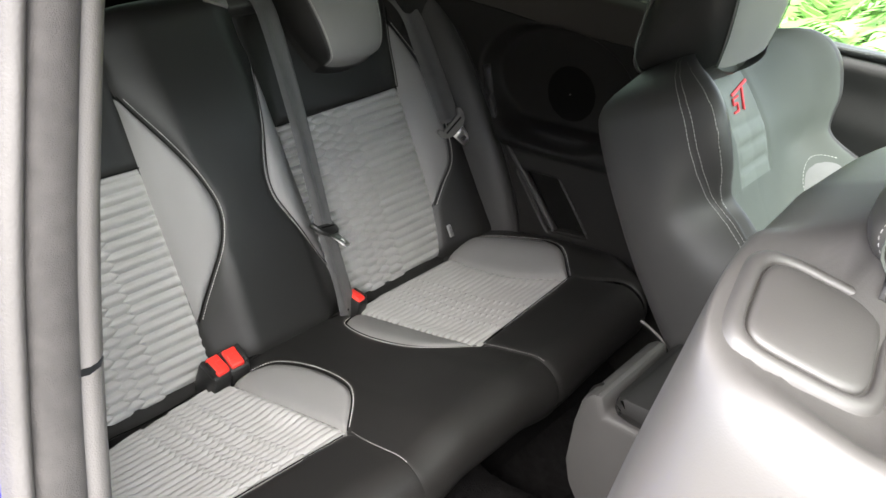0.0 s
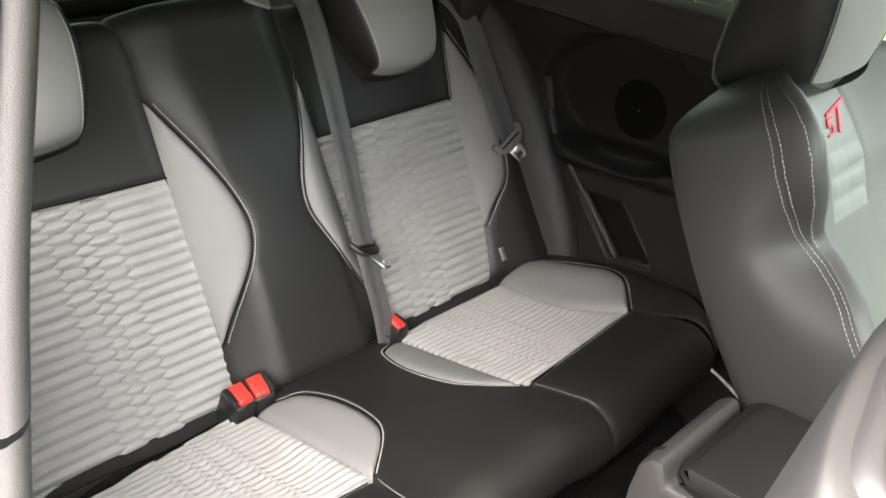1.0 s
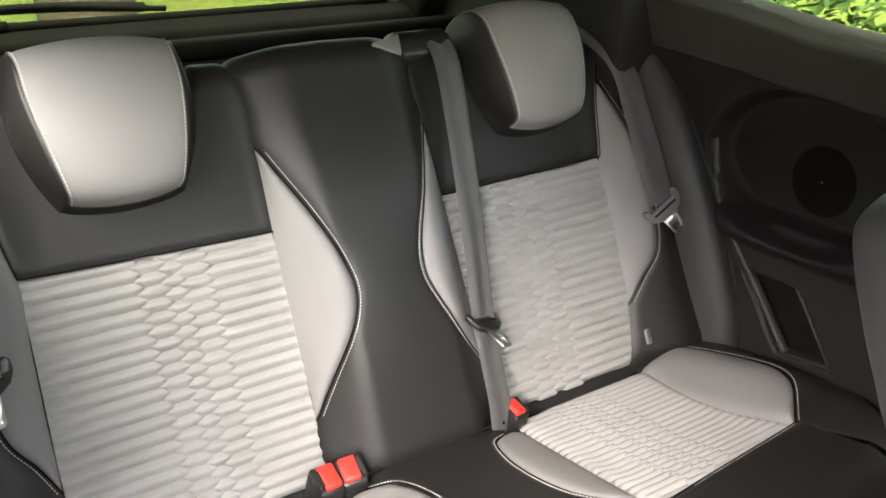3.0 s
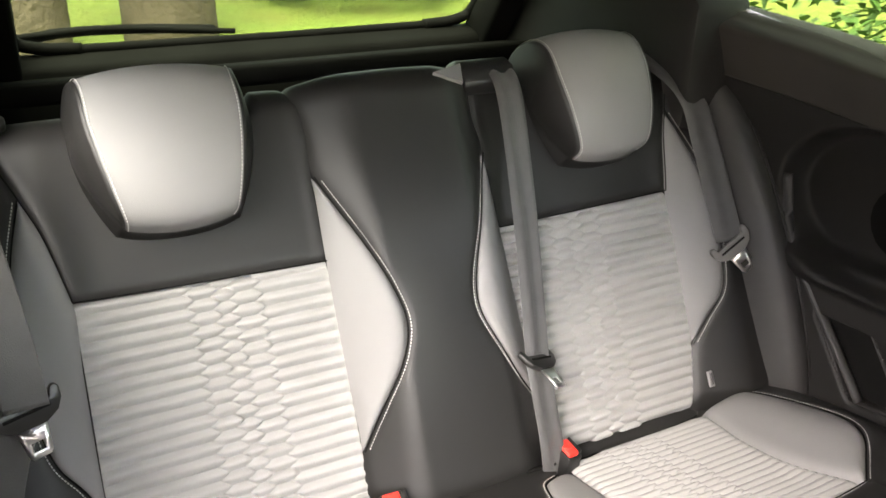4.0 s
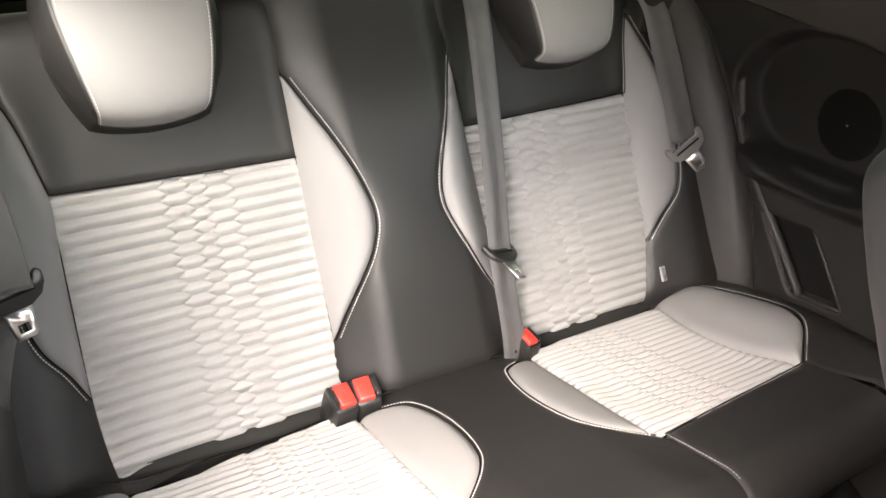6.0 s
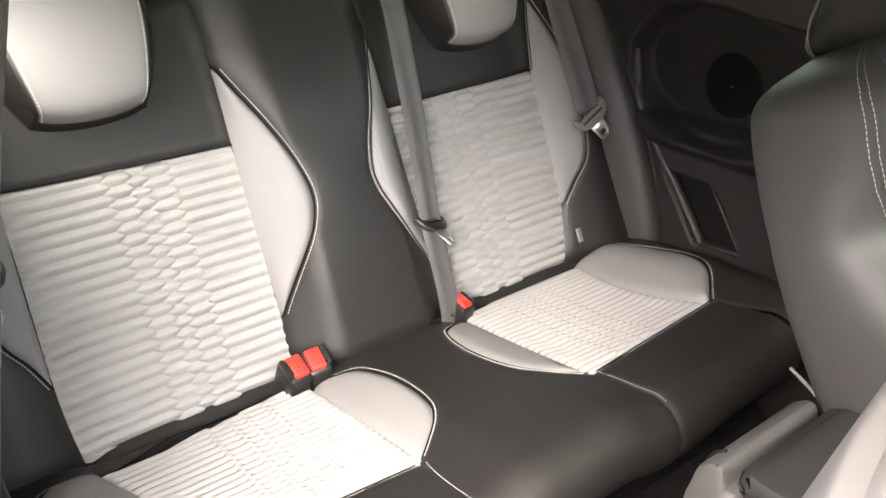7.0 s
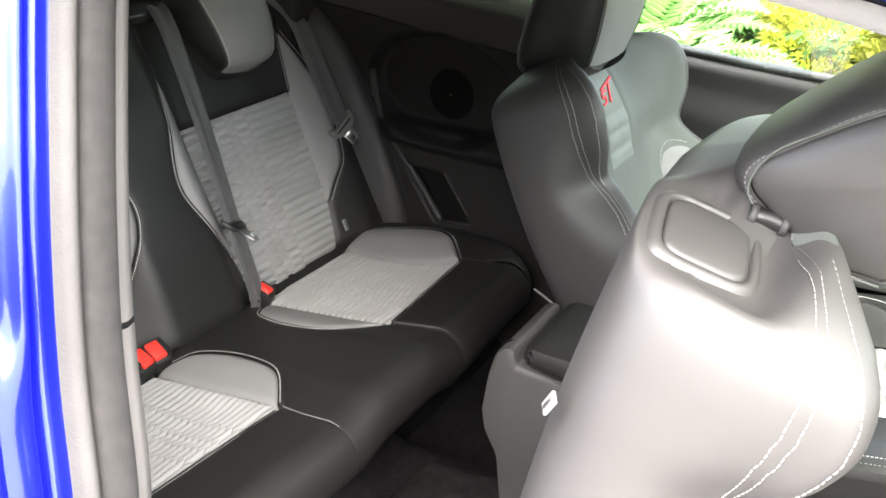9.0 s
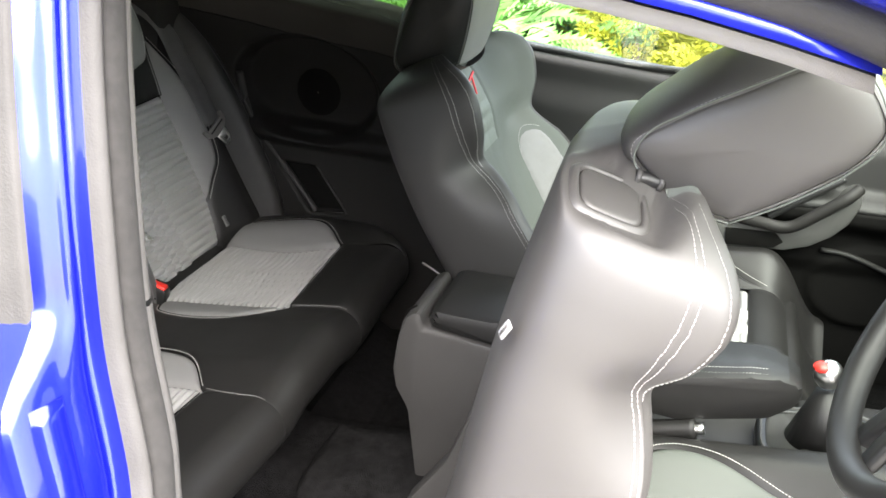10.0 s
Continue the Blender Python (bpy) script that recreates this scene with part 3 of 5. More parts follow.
def webbing(name, rows, mat, parent, width=0.047, thick=0.0016, n=60, label="", fold=0.0):
    """Flat belt through rows of (point, direction across)."""
    c = smooth_curve([list(p) + list(a) for p, a in rows], n)
    sides = 28 if fold else 12
    P = np.zeros((sides, n, 3))
    T = np.gradient(c[:, :3], axis=0)
    for j in range(n):
        a = c[j, 3:] / np.linalg.norm(c[j, 3:])
        t = T[j] / np.linalg.norm(T[j])
        nn = np.cross(a, t)
        for i in range(sides):
            w = 2 * math.pi * i / sides
            v = np.sign(math.cos(w)) * abs(math.cos(w)) ** (0.8 if fold else 0.4)
            P[i, j] = c[j, :3] + a * width / 2 * v + nn * (thick * math.sin(w) + fold * math.sin(v * 4.4 + 0.6 + 0.5 * math.sin(j / n * 5)))
    return sheet(name, P, mat, parent, label, loop=True, cap=True)


def tongue(parent, at, across, blade, plastic=BLACKPL):
    """Belt tongue: a wide slotted plastic head with raised ends, and a chrome blade with a hole, pointing along blade."""
    e = [(-0.038, 0.004), (-0.039, 0.017), (-0.034, 0.022), (-0.028, 0.018), (-0.026, 0.010), (0.026, 0.010), (0.028, 0.018), (0.034, 0.022), (0.039, 0.017), (0.038, 0.004), (0.031, -0.008), (0.016, -0.016), (-0.016, -0.016), (-0.031, -0.008)]
    h = prism("tongue_head", e, -0.0045, 0.0045, "y", plastic, parent, bevel=0.0025)
    sl = box("tongue_slot", (0.050, 0.0104, 0.0040), (0, 0, 0.002), DARK, parent, "dark belt slot", bevel=0.001)
    u = 0.0125
    bm = bmesh.new()
    outer = [(-u - 0.004, -0.012), (u + 0.004, -0.012), (u, -0.046), (u - 0.003, -0.050), (-u + 0.003, -0.050), (-u, -0.046)]
    inner = [(-0.0065, -0.032), (0.0065, -0.032), (0.0065, -0.036), (0.0065, -0.043), (-0.0065, -0.043), (-0.0065, -0.036)]
    for yy in (-0.0012, 0.0012):
        vo = [bm.verts.new((x, yy, z)) for x, z in outer]
        vi = [bm.verts.new((x, yy, z)) for x, z in inner]
        for i in range(6):
            bm.faces.new((vo[i], vo[(i + 1) % 6], vi[(i + 1) % 6], vi[i]))
    bm.verts.ensure_lookup_table()
    for i in range(6):
        j = (i + 1) % 6
        bm.faces.new((bm.verts[i], bm.verts[j], bm.verts[12 + j], bm.verts[12 + i]))
        bm.faces.new((bm.verts[6 + i], bm.verts[6 + j], bm.verts[18 + j], bm.verts[18 + i]))
    bmesh.ops.recalc_face_normals(bm, faces=bm.faces)
    b = part("blade", bm, CHROME, parent, "chrome blade")
    z = -Vector(blade).normalized()
    y = z.cross(Vector(across)).normalized()
    x = y.cross(z)
    m = Matrix((x, y, z)).transposed().to_4x4()
    m.translation = at
    for o in (h, sl, b):
        o.matrix_basis = m


def rear_belt():
    t = thing("rear_seat_belt", "dark grey rear seat belt hanging beside the seat with chrome tongue", "seat belt", "rear seat belts")
    ac = (0.33, 0.94, 0.04)
    up = [((-0.25, 0.500, 1.150), (0.1, 0.99, 0)), ((-0.150, 0.526, 1.105), (0.1, 0.99, 0)), ((-0.104, 0.550, 1.055), (0.2, 0.97, 0)), ((-0.074, 0.556, 0.98), ac), ((-0.040, 0.555, 0.90), ac), ((-0.008, 0.554, 0.822), ac)]
    webbing("webbing", up, BELT, t, width=0.049, fold=0.0010)
    back = [((-0.26, 0.520, 1.145), (0.1, 0.99, 0)), ((-0.165, 0.545, 1.100), (0.1, 0.99, 0)), ((-0.114, 0.570, 1.050), (0.2, 0.97, 0)), ((-0.082, 0.577, 0.98), ac), ((-0.048, 0.576, 0.90), ac), ((-0.018, 0.568, 0.815), ac), ((-0.014, 0.570, 0.74), (-0.2, 0.95, 0)), ((-0.010, 0.575, 0.64), (-0.6, 0.75, 0)), ((-0.01, 0.575, 0.54), (-0.8, 0.6, 0))]
    webbing("webbing", back, BELT, t, width=0.047)
    tongue(t, (-0.002, 0.555, 0.814), ac, (0.015, 0.025, -0.040), TRIM)
    return t


rear_belt()


def near_belt():
    t = thing("rear_seat_belt", "dark grey rear seat belt hanging beside the seat with chrome tongue", "seat belt", "rear seat belts")
    across = (0.25, -0.97, 0.06)
    up = [((-0.14, -0.580, 1.15), across), ((-0.02, -0.576, 1.09), across), ((0.062, -0.561, 1.0), across), ((0.091, -0.553, 0.93), across), ((0.099, -0.5495, 0.862), across)]
    webbing("webbing", up, BELT, t, thick=0.0011)
    low = [((0.090, -0.552, 0.858), across), ((0.075, -0.58, 0.78), (0.5, -0.85, 0)), ((0.05, -0.60, 0.68), (0.7, -0.7, 0)), ((0.02, -0.61, 0.56), (0.75, -0.65, 0))]
    webbing("webbing", low, BELT, t, thick=0.0011)
    tongue(t, (0.094, -0.5505, 0.855), (-0.25, 0.97, 0.0), (0.10, 0.15, -1.0))


near_belt()


def centre_belt():
    t = thing("centre_seat_belt", "dark centre seat belt running down the backrest with chrome tongue", "seat belt")
    P = lambda y, s, d: tuple(BO + BU * s + BN * d + EY * y)
    ac = (-0.22, 0.92, -0.14)
    rows = [(P(0.196, 0.655, -0.05), (0, 1, 0)), (P(0.196, 0.635, 0.0), (0, 1, 0)), (P(0.192, 0.58, 0.024), (-0.05, 1, 0)), (P(0.162, 0.40, 0.044), (-0.15, 0.95, -0.1)), (P(0.138, 0.27, 0.054), ac), (P(0.122, 0.182, 0.058), ac)]
    webbing("webbing", rows, BELT, t, width=0.046, fold=0.0024)
    rows = [(P(0.122, 0.182, 0.058), ac), (P(0.122, 0.12, 0.052), ac), (P(0.128, 0.05, 0.036), ac), (P(0.133, -0.01, 0.012), ac), (P(0.134, -0.05, -0.012), ac)]
    webbing("webbing", rows, BELT, t, width=0.047, fold=0.0024)
    tongue(t, P(0.124, 0.178, 0.062), (-0.32, 0.90, -0.28), (0.045, 0.010, -0.030))


centre_belt()
# ---- front seats ----
def interp_rows(rows, w):
    """Values of a table at w, softened a little between its rows."""
    ws = [r[0] for r in rows]
    at = np.clip(w + np.array([-0.016, -0.008, 0.0, 0.008, 0.016]), ws[0], max(ws[-1], w))
    k = np.array([1, 2, 3, 2, 1]) / 9
    if w > 0.62:
        at, k = np.array([w]), np.array([1.0])
    return [float(np.interp(at, ws, [r[i] for r in rows]) @ k) for i in range(1, len(rows[0]))]


# up the backrest: half width, side seam, bolster crest, middle of the face
SEAT = [(0.0, 0.215, 0.200, 0.208, 0.112), (0.10, 0.240, 0.205, 0.213, 0.110), (0.28, 0.252, 0.198, 0.206, 0.106), (0.40, 0.250, 0.172, 0.180, 0.102),
        (0.44, 0.247, 0.152, 0.160, 0.102), (0.475, 0.244, 0.132, 0.142, 0.106), (0.52, 0.242, 0.138, 0.170, 0.116), (0.567, 0.234, 0.143, 0.182, 0.112),
        (0.60, 0.224, 0.141, 0.176, 0.104), (0.615, 0.213, 0.136, 0.166, 0.098), (0.630, 0.188, 0.125, 0.146, 0.090), (0.645, 0.135, 0.104, 0.118, 0.080), (0.655, 0.060, 0.080, 0.086, 0.070)]


def seat_ring(w, thick=0.0):
    hw, xs, xb, xc = interp_rows(SEAT, w)
    x0 = -0.022 * float(sstep(0.1, 0.5, w)) + 0.058 * float(sstep(0.600, 0.662, w)) ** 1.6 - thick * float(sstep(0.1, 0.5, w))
    # the flanks draw in at the waist, between the shoulder wings and the lower bolsters
    waist = math.exp(-((w - 0.455) / 0.065) ** 2)
    p, q = 1 - 0.165 * waist, 1 - 0.02 * waist
    return [(x0, 0.0), (x0 + 0.007, 0.5 * hw), (x0 + 0.024, 0.82 * hw), (x0 + 0.052, 0.965 * hw), (max(xs * 0.62, x0 + 0.05), q * hw), (xs, 0.985 * hw * p),
            (xb - 0.004, 0.955 * hw * p), (xb + 0.002, 0.86 * hw * p), (xb - 0.030, 0.68 * hw * p), (xc, 0.34 * hw), (xc - 0.004, 0.0)]


def front_seat(label, matrix, side, folded=False, rest=(0.0, 0.0), thick=0.0, tall=0.0):
    """A sports seat. side: 1 when the lever plate is on the +y shoulder."""
    t = thing("sports_seat", label, "car seat", "front seats")
    ws = np.r_[np.linspace(0, 0.42, 22), np.linspace(0.44, 0.655, 44)]
    nt = 121
    rings = []
    for w in ws:
        c = seat_ring(w, thick)
        half = smooth_curve(c, 400)
        rings.append((c, half))

    def strip(i0, i1, n):
        """Points between two control points of the section, at every height."""
        P = np.zeros((n, len(ws), 2))
        for j, (c, half) in enumerate(rings):
            k0 = int(np.argmin(np.linalg.norm(half - np.array(c[i0]), axis=1))) if i0 else 0
            k1 = int(np.argmin(np.linalg.norm(half - np.array(c[i1]), axis=1))) if i1 < 10 else 399
            u = np.linspace(k0, k1, n)
            P[:, j, 0] = np.interp(u, range(400), half[:, 0])
            P[:, j, 1] = np.interp(u, range(400), half[:, 1])
        return P

    def lift(P, s, h=None):
        Q = np.zeros((*P.shape[:2], 3))
        Q[..., 0], Q[..., 1] = P[..., 0], P[..., 1] * s
        Q[..., 2] = (ws + tall * sstep(0.50, 0.62, ws))[None]
        if h is not None:
            Q[..., 0] += h[..., 0]
        return Q

    shell = strip(0, 5, 40)
    both = np.concatenate([lift(shell, -1)[::-1], lift(shell, 1)[1:]])
    # flat dish in the shoulder for the folding lever
    def settle(Q):
        bx, by = np.abs(Q[..., 0] - 0.041), np.abs(Q[..., 1] - side * 0.142)
        dish = sstep(0.074, 0.044, bx) * sstep(0.070, 0.042, by)
        flat = 0.6180 + tall - 0.13 * (Q[..., 0] - 0.041) - 0.14 * (np.abs(Q[..., 1]) - 0.142)
        Q[..., 2] += (flat - Q[..., 2]) * dish * sstep(flat - 0.055, flat - 0.012, Q[..., 2])
        return Q

    both = settle(both)
    # Lit copy of the cover on the folded seat, dim copy on the other.
    sheet("back_shell", both, COVER_LIT if folded else COVER_DIM, t, "black vinyl back and sides", cap=False)
    lines = []
    for s in (1, -1):
        b = strip(5, 7, 30)
        g = np.exp(-np.arange(30)[:, None, None] / 1.2) * 0.004
        sheet("bolster", settle(lift(b, s, -np.broadcast_to(g, b.shape))), COVER_LIT if folded else COVER_DIM, t, "black vinyl side bolster")
        q = settle(lift(strip(7, 9, 40), s))
        cut = int(np.argmin(abs(ws - 0.455)))
        sheet("wing", q[:, cut:], DARKGREY, t, "dark grey leather wing")
        sheet("lower_wing", q[:, :cut + 1], DARKGREY, t, "dark grey leather wing")
        if s > 0:
            low = q[8:33, :cut + 1]
            tops = 0.385 + 0.055 * np.sin(np.linspace(0.15, 1.0, 25) * math.pi) ** 0.5
            ql = np.zeros((25, 60, 3))
            for i in range(25):
                wz = np.linspace(0.03, tops[i], 60)
                for k in range(3):
                    ql[i, :, k] = np.interp(wz, low[i, :, 2], low[i, :, k])
            rib = np.abs(np.sin(np.pi * ql[..., 2] / 0.024)) ** 0.5
            rim = np.minimum.reduce([np.broadcast_to(np.minimum(np.arange(25), 24 - np.arange(25))[:, None] / 2.0, (25, 60)), np.broadcast_to((59 - np.arange(60))[None] / 3.0, (25, 60)), np.ones((25, 60))])
            ql[..., 0] += 0.0045 * np.clip(rim, 0, 1) * (0.45 + 0.55 * rib) - 0.001
            sheet("insert", ql, SEAT_CLOTH, t, "pale grey ribbed fabric insert")
            edge_line = ql[:, -1] + np.array([0.003, 0, 0.006])
            lines.append((edge_line, np.tile([0.9, 0.0, 0.4], (25, 1))))
        side_strip = lift(shell, s)
        near_seam = lift(strip(4, 5, 40), s)
        flank = lift(strip(5, 6, 40), s)
        for line, nr in ((near_seam[36, 8:65], (0.0, s, 0.2)), (flank[6, 8:65], (0.2, s, 0.2)), (flank[38, 26:64], (0.6, s, 0.0))):
            nr = np.tile(np.array(nr) / np.linalg.norm(nr), (len(line), 1))
            lines.append((settle(line.copy()) + nr * 0.0006, nr))
    ins = strip(9, 10, 30)
    full = np.concatenate([lift(ins, -1), lift(ins, 1)[::-1][1:]])
    y = full[..., 1]
    z = full[..., 2]
    rib = np.abs(np.sin(np.pi * z / 0.030)) ** 0.5
    full[..., 0] += 0.005 * (rib - 1) * sstep(0.552, 0.546, z) * sstep(0.455, 0.462, z) * sstep(0.050, 0.044, np.abs(y))
    full[..., 0] -= 0.003 * np.exp(-((np.abs(y) - 0.050) / 0.004) ** 2) * sstep(0.45, 0.46, z)
    cut = int(np.argmin(abs(ws - 0.455)))
    edge = int(np.argmin(np.abs(np.abs(y[:, 0]) - 0.047)))
    a, b = min(edge, len(y) - 1 - edge), max(edge, len(y) - 1 - edge)
    sheet("upper_panel", full[:a + 1, cut:], DARKGREY, t, "dark grey leather upper panel")
    sheet("upper_panel", full[b:, cut:], DARKGREY, t, "dark grey leather upper panel")
    sheet("centre_column", full[a:b + 1, cut:], MIDGREY, t, "grey ribbed leather centre column")
    sheet("lower_panel", full[:, :cut + 1], DARKGREY, t, "dark grey leather lower panel")
    stitches("stitching", lines, t, SEAT_THREAD, step=0.0058, length=0.0043, width=0.0008)
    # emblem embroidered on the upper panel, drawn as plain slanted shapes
    strokes = [((-0.032, 0.584), (0.040, 0.597), 0.0024), ((0.014, 0.590), (-0.010, 0.558), 0.0026), ((-0.036, 0.578), (-0.012, 0.580), 0.0016), ((-0.035, 0.578), (-0.040, 0.569), 0.0017),
               ((-0.040, 0.570), (-0.024, 0.571), 0.0016), ((-0.024, 0.571), (-0.030, 0.560), 0.0017), ((-0.048, 0.559), (-0.030, 0.560), 0.0016)]
    strokes = [tuple((0.006 + 0.84 * p, 0.580 - 0.7 * tall + 0.84 * (q - 0.578)) for p, q in k[:2]) + k[2:] for k in strokes]
    em = []
    for (ya, wa), (yb, wb), th in strokes:
        d = np.array([yb - ya, wb - wa])
        q = np.array([-d[1], d[0]]) / np.linalg.norm(d) * th
        a, b = np.array([ya, wa]), np.array([yb, wb])
        em.append([a - q * 0.72, b - q * 0.72, b + q * 0.72, a + q * 0.72])
    V, F = [], []
    for pts in em:
        k = len(V)
        for d in (0.0, 0.003):
            for yy, ww in pts:
                c = seat_ring(ww)
                V.append((c[10][0] + 0.0010 + d * 0.7, yy, ww + tall * float(sstep(0.50, 0.62, ww))))
        F += [(k, k + 1, k + 2, k + 3), (k + 4, k + 5, k + 6, k + 7)] + [(k + i, k + (i + 1) % 4, k + 4 + (i + 1) % 4, k + 4 + i) for i in range(4)]
    raw("emblem", V, F, LOGO, t, "red embroidered emblem", smooth=False)
    # headrest of the same seat, leaning ahead of the back
    prof = [(0.154, 0.621), (0.180, 0.650), (0.206, 0.685), (0.226, 0.717), (0.235, 0.744), (0.232, 0.764), (0.200, 0.792), (0.171, 0.798), (0.140, 0.775), (0.111, 0.748), (0.085, 0.722), (0.060, 0.692), (0.042, 0.666), (0.043, 0.649), (0.061, 0.636), (0.104, 0.618)]
    prof = [(p + rest[0], q + rest[1]) for p, q in prof]
    half = [0.086, 0.092, 0.098, 0.102, 0.103, 0.103, 0.103, 0.102, 0.102, 0.101, 0.100, 0.098, 0.096, 0.094, 0.090, 0.086]
    n = 90
    c = smooth_curve(np.c_[np.array(prof + prof[:1]), np.array(half + half[:1])], n + 1)[:-1]
    cen = c[:, :2].mean(0)
    tuck = [0.002 + 0.002 * float(sstep(38, 52, j) * sstep(88, 72, j)) for j in range(n)]
    for nm, i0, i1, mt, lb in (("headrest_face", 0, 40, GREY, "grey leather headrest face"), ("headrest_back", 40, 90, COVER_LIT, "black leather headrest back")):
        P = np.zeros((41, i1 - i0 + 1, 3))
        for i, a in enumerate(np.linspace(-1, 1, 41)):
            for j in range(i0, i1 + 1):
                w = c[j % n]
                d = (w[:2] - cen) / np.linalg.norm(w[:2] - cen)
                q = w[:2] + d * ((0.008 + 0.010 * float(sstep(30, 44, j))) * (1 - a * a) - tuck[j % n] * abs(a) ** 7)
                P[i, j - i0] = (q[0], math.copysign(1 - (1 - abs(a)) ** 1.6, a) * w[2], q[1])
        sheet(nm, P, mt, t, lb)
    lines = []
    for s in (1, -1):
        P = np.zeros((n, 14, 3))
        for j, r in enumerate((1 - np.linspace(0, 1, 14) ** 1.6 * 0.9999)):
            for i in range(n):
                q = cen + (c[i, :2] - cen) * (1 - tuck[i] / np.linalg.norm(c[i, :2] - cen)) * r
                P[i, j] = (q[0], s * (c[i, 2] * r + 0.100 * (1 - r) + 0.011 * (1 - r ** 5) - 0.003 * (r > 0.99)), q[1])
        # The folded seat's headrest sides take the lit copy too.
        sheet("headrest_cheek", P, COVER_LIT if folded else LEATHER, t, "black leather headrest side", loop=True)
        ins = [cen + (c[i % n, :2] - cen) * (1 - (tuck[i % n] - 0.003) / np.linalg.norm(c[i % n, :2] - cen)) for i in range(n + 1)]
        pts = np.array([(ins[i][0], s * c[i % n, 2], ins[i][1]) for i in range(n + 1)])
        nr = np.array([((c[i % n, 0] - cen[0]), 0, (c[i % n, 1] - cen[1])) for i in range(n + 1)])
        nr /= np.linalg.norm(nr, axis=1)[:, None]
        nr = nr * 0.5 + np.array([0, s * 0.86, 0])
        lines.append((pts + nr * 0.0012, nr))
    for pts, _ in lines:
        tube("headrest_piping", pts[::6].tolist(), 0.0011, DARKGREY, t, "thin grey piping", n=90, sides=6)
    lines = [(p + q * 0.0008 + np.array([0, -0.0035 * math.copysign(1, p[0][1]), 0]), q) for p, q in lines]
    stitches("headrest_stitching", lines, t, SEAT_THREAD, step=0.0042, length=0.0030, width=0.0007)
    for s in (1, -1):
        tube("headrest_post", [(0.085, s * 0.055, 0.60), (0.088, s * 0.055, 0.66), (0.10, s * 0.055, 0.72)], 0.0065, CHROME, t, n=8)
        tube("post_collar", [(0.080, s * 0.055, 0.655), (0.086, s * 0.055, 0.690)], 0.016, BLACKPL, t, n=4, sides=16)
    # lever plate in its bezel on the shoulder
    mid = np.array([0.041, side * 0.1420, 0.6215 + tall])
    ua, va = (1, -side * 0.28, -0.11), (0, 1, -0.14 * side)
    pl = rounded_patch("lever_bezel", mid, ua, va, (0.0322, 0.0332), [(0.0, -0.008), (0.0004, -0.0012), (0.0014, 0.0006), (0.003, 0.0012), (0.0055, 0.0010), (0.0080, -0.0012), (0.0100, -0.0050), (0.0112, -0.0100), (0.0118, -0.0240)], COVER_LIT, t, "black bezel of the folding lever", power=4.5)
    rounded_patch("lever_plate", mid, ua, va, (0.0310, 0.0320), [(-0.034, 0.0026), (-0.020, 0.0024), (-0.010, 0.0018), (-0.004, 0.0012), (-0.0012, 0.0004), (0, -0.0012), (0, -0.008)], COVER_LIT, pl, "dark grey folding lever plate", power=5.0)
    if folded:
        bar = tube("release_bar", [(0.054, side * 0.095, 0.631), (0.066, side * 0.091, 0.632), (0.082, side * 0.086, 0.631)], (0.0075, 0.0068), BLACKPL, t, "black release bar", n=24, sides=16)
        for q in (0.1, 0.9):
            tube("collar", [(0.054 + 0.028 * q - 0.0025, side * (0.0955 - 0.009 * q), 0.6312), (0.054 + 0.028 * q + 0.0025, side * (0.0945 - 0.009 * q), 0.6312)], (0.0092, 0.0084), CONSOLE, bar, n=3, sides=14)
        tag = box("airbag_tag", (0.010, 0.003, 0.021), (0, 0, 0), WHITE, t, "small white fabric tag reading AIRBAG", bevel=0.001)
        tag.matrix_basis = pose(0.001, side * 0.228, 0.494, 0, 20, side * 50)
        fc = bpy.data.curves.new("tag_word", "FONT")
        fc.body = "AIRBAG"
        fc.size = 0.0050
        fc.extrude = 0.0002
        fc.align_x = fc.align_y = "CENTER"
        fw = new("tag_word", fc)
        fw.data.materials.append(CONSOLE)
        fw.parent = tag
        fw.matrix_basis = Matrix(((0, -1, 0, 0), (0, 0, -1, -0.0018), (1, 0, 0, 0), (0, 0, 0, 1)))
    t.matrix_basis = matrix
    return t


HINGE = (0.97, 0.45)


def seat_pose(y, lean, slide=0.0, rise=0.0):
    """Backrest pose from its hinge; lean in degrees backwards."""
    a = radians(lean)
    ax, az = math.cos(a), math.sin(a)
    x = HINGE[0] - 0.15 * ax
    z = HINGE[1] - 0.15 * az
    return pose(x + slide, y, z + rise, 0, -lean, 0)


passenger_seat = front_seat("black and grey leather front passenger seat standing upright", seat_pose(0.368, 20, -0.021, 0.005), 1, rest=(-0.024, 0.013), thick=0.012, tall=0.012)
driver_seat = front_seat("black leather driver seat with its back folded forward on its hinge", seat_pose(-0.300, -20, 0.010, 0.010), -1, True)


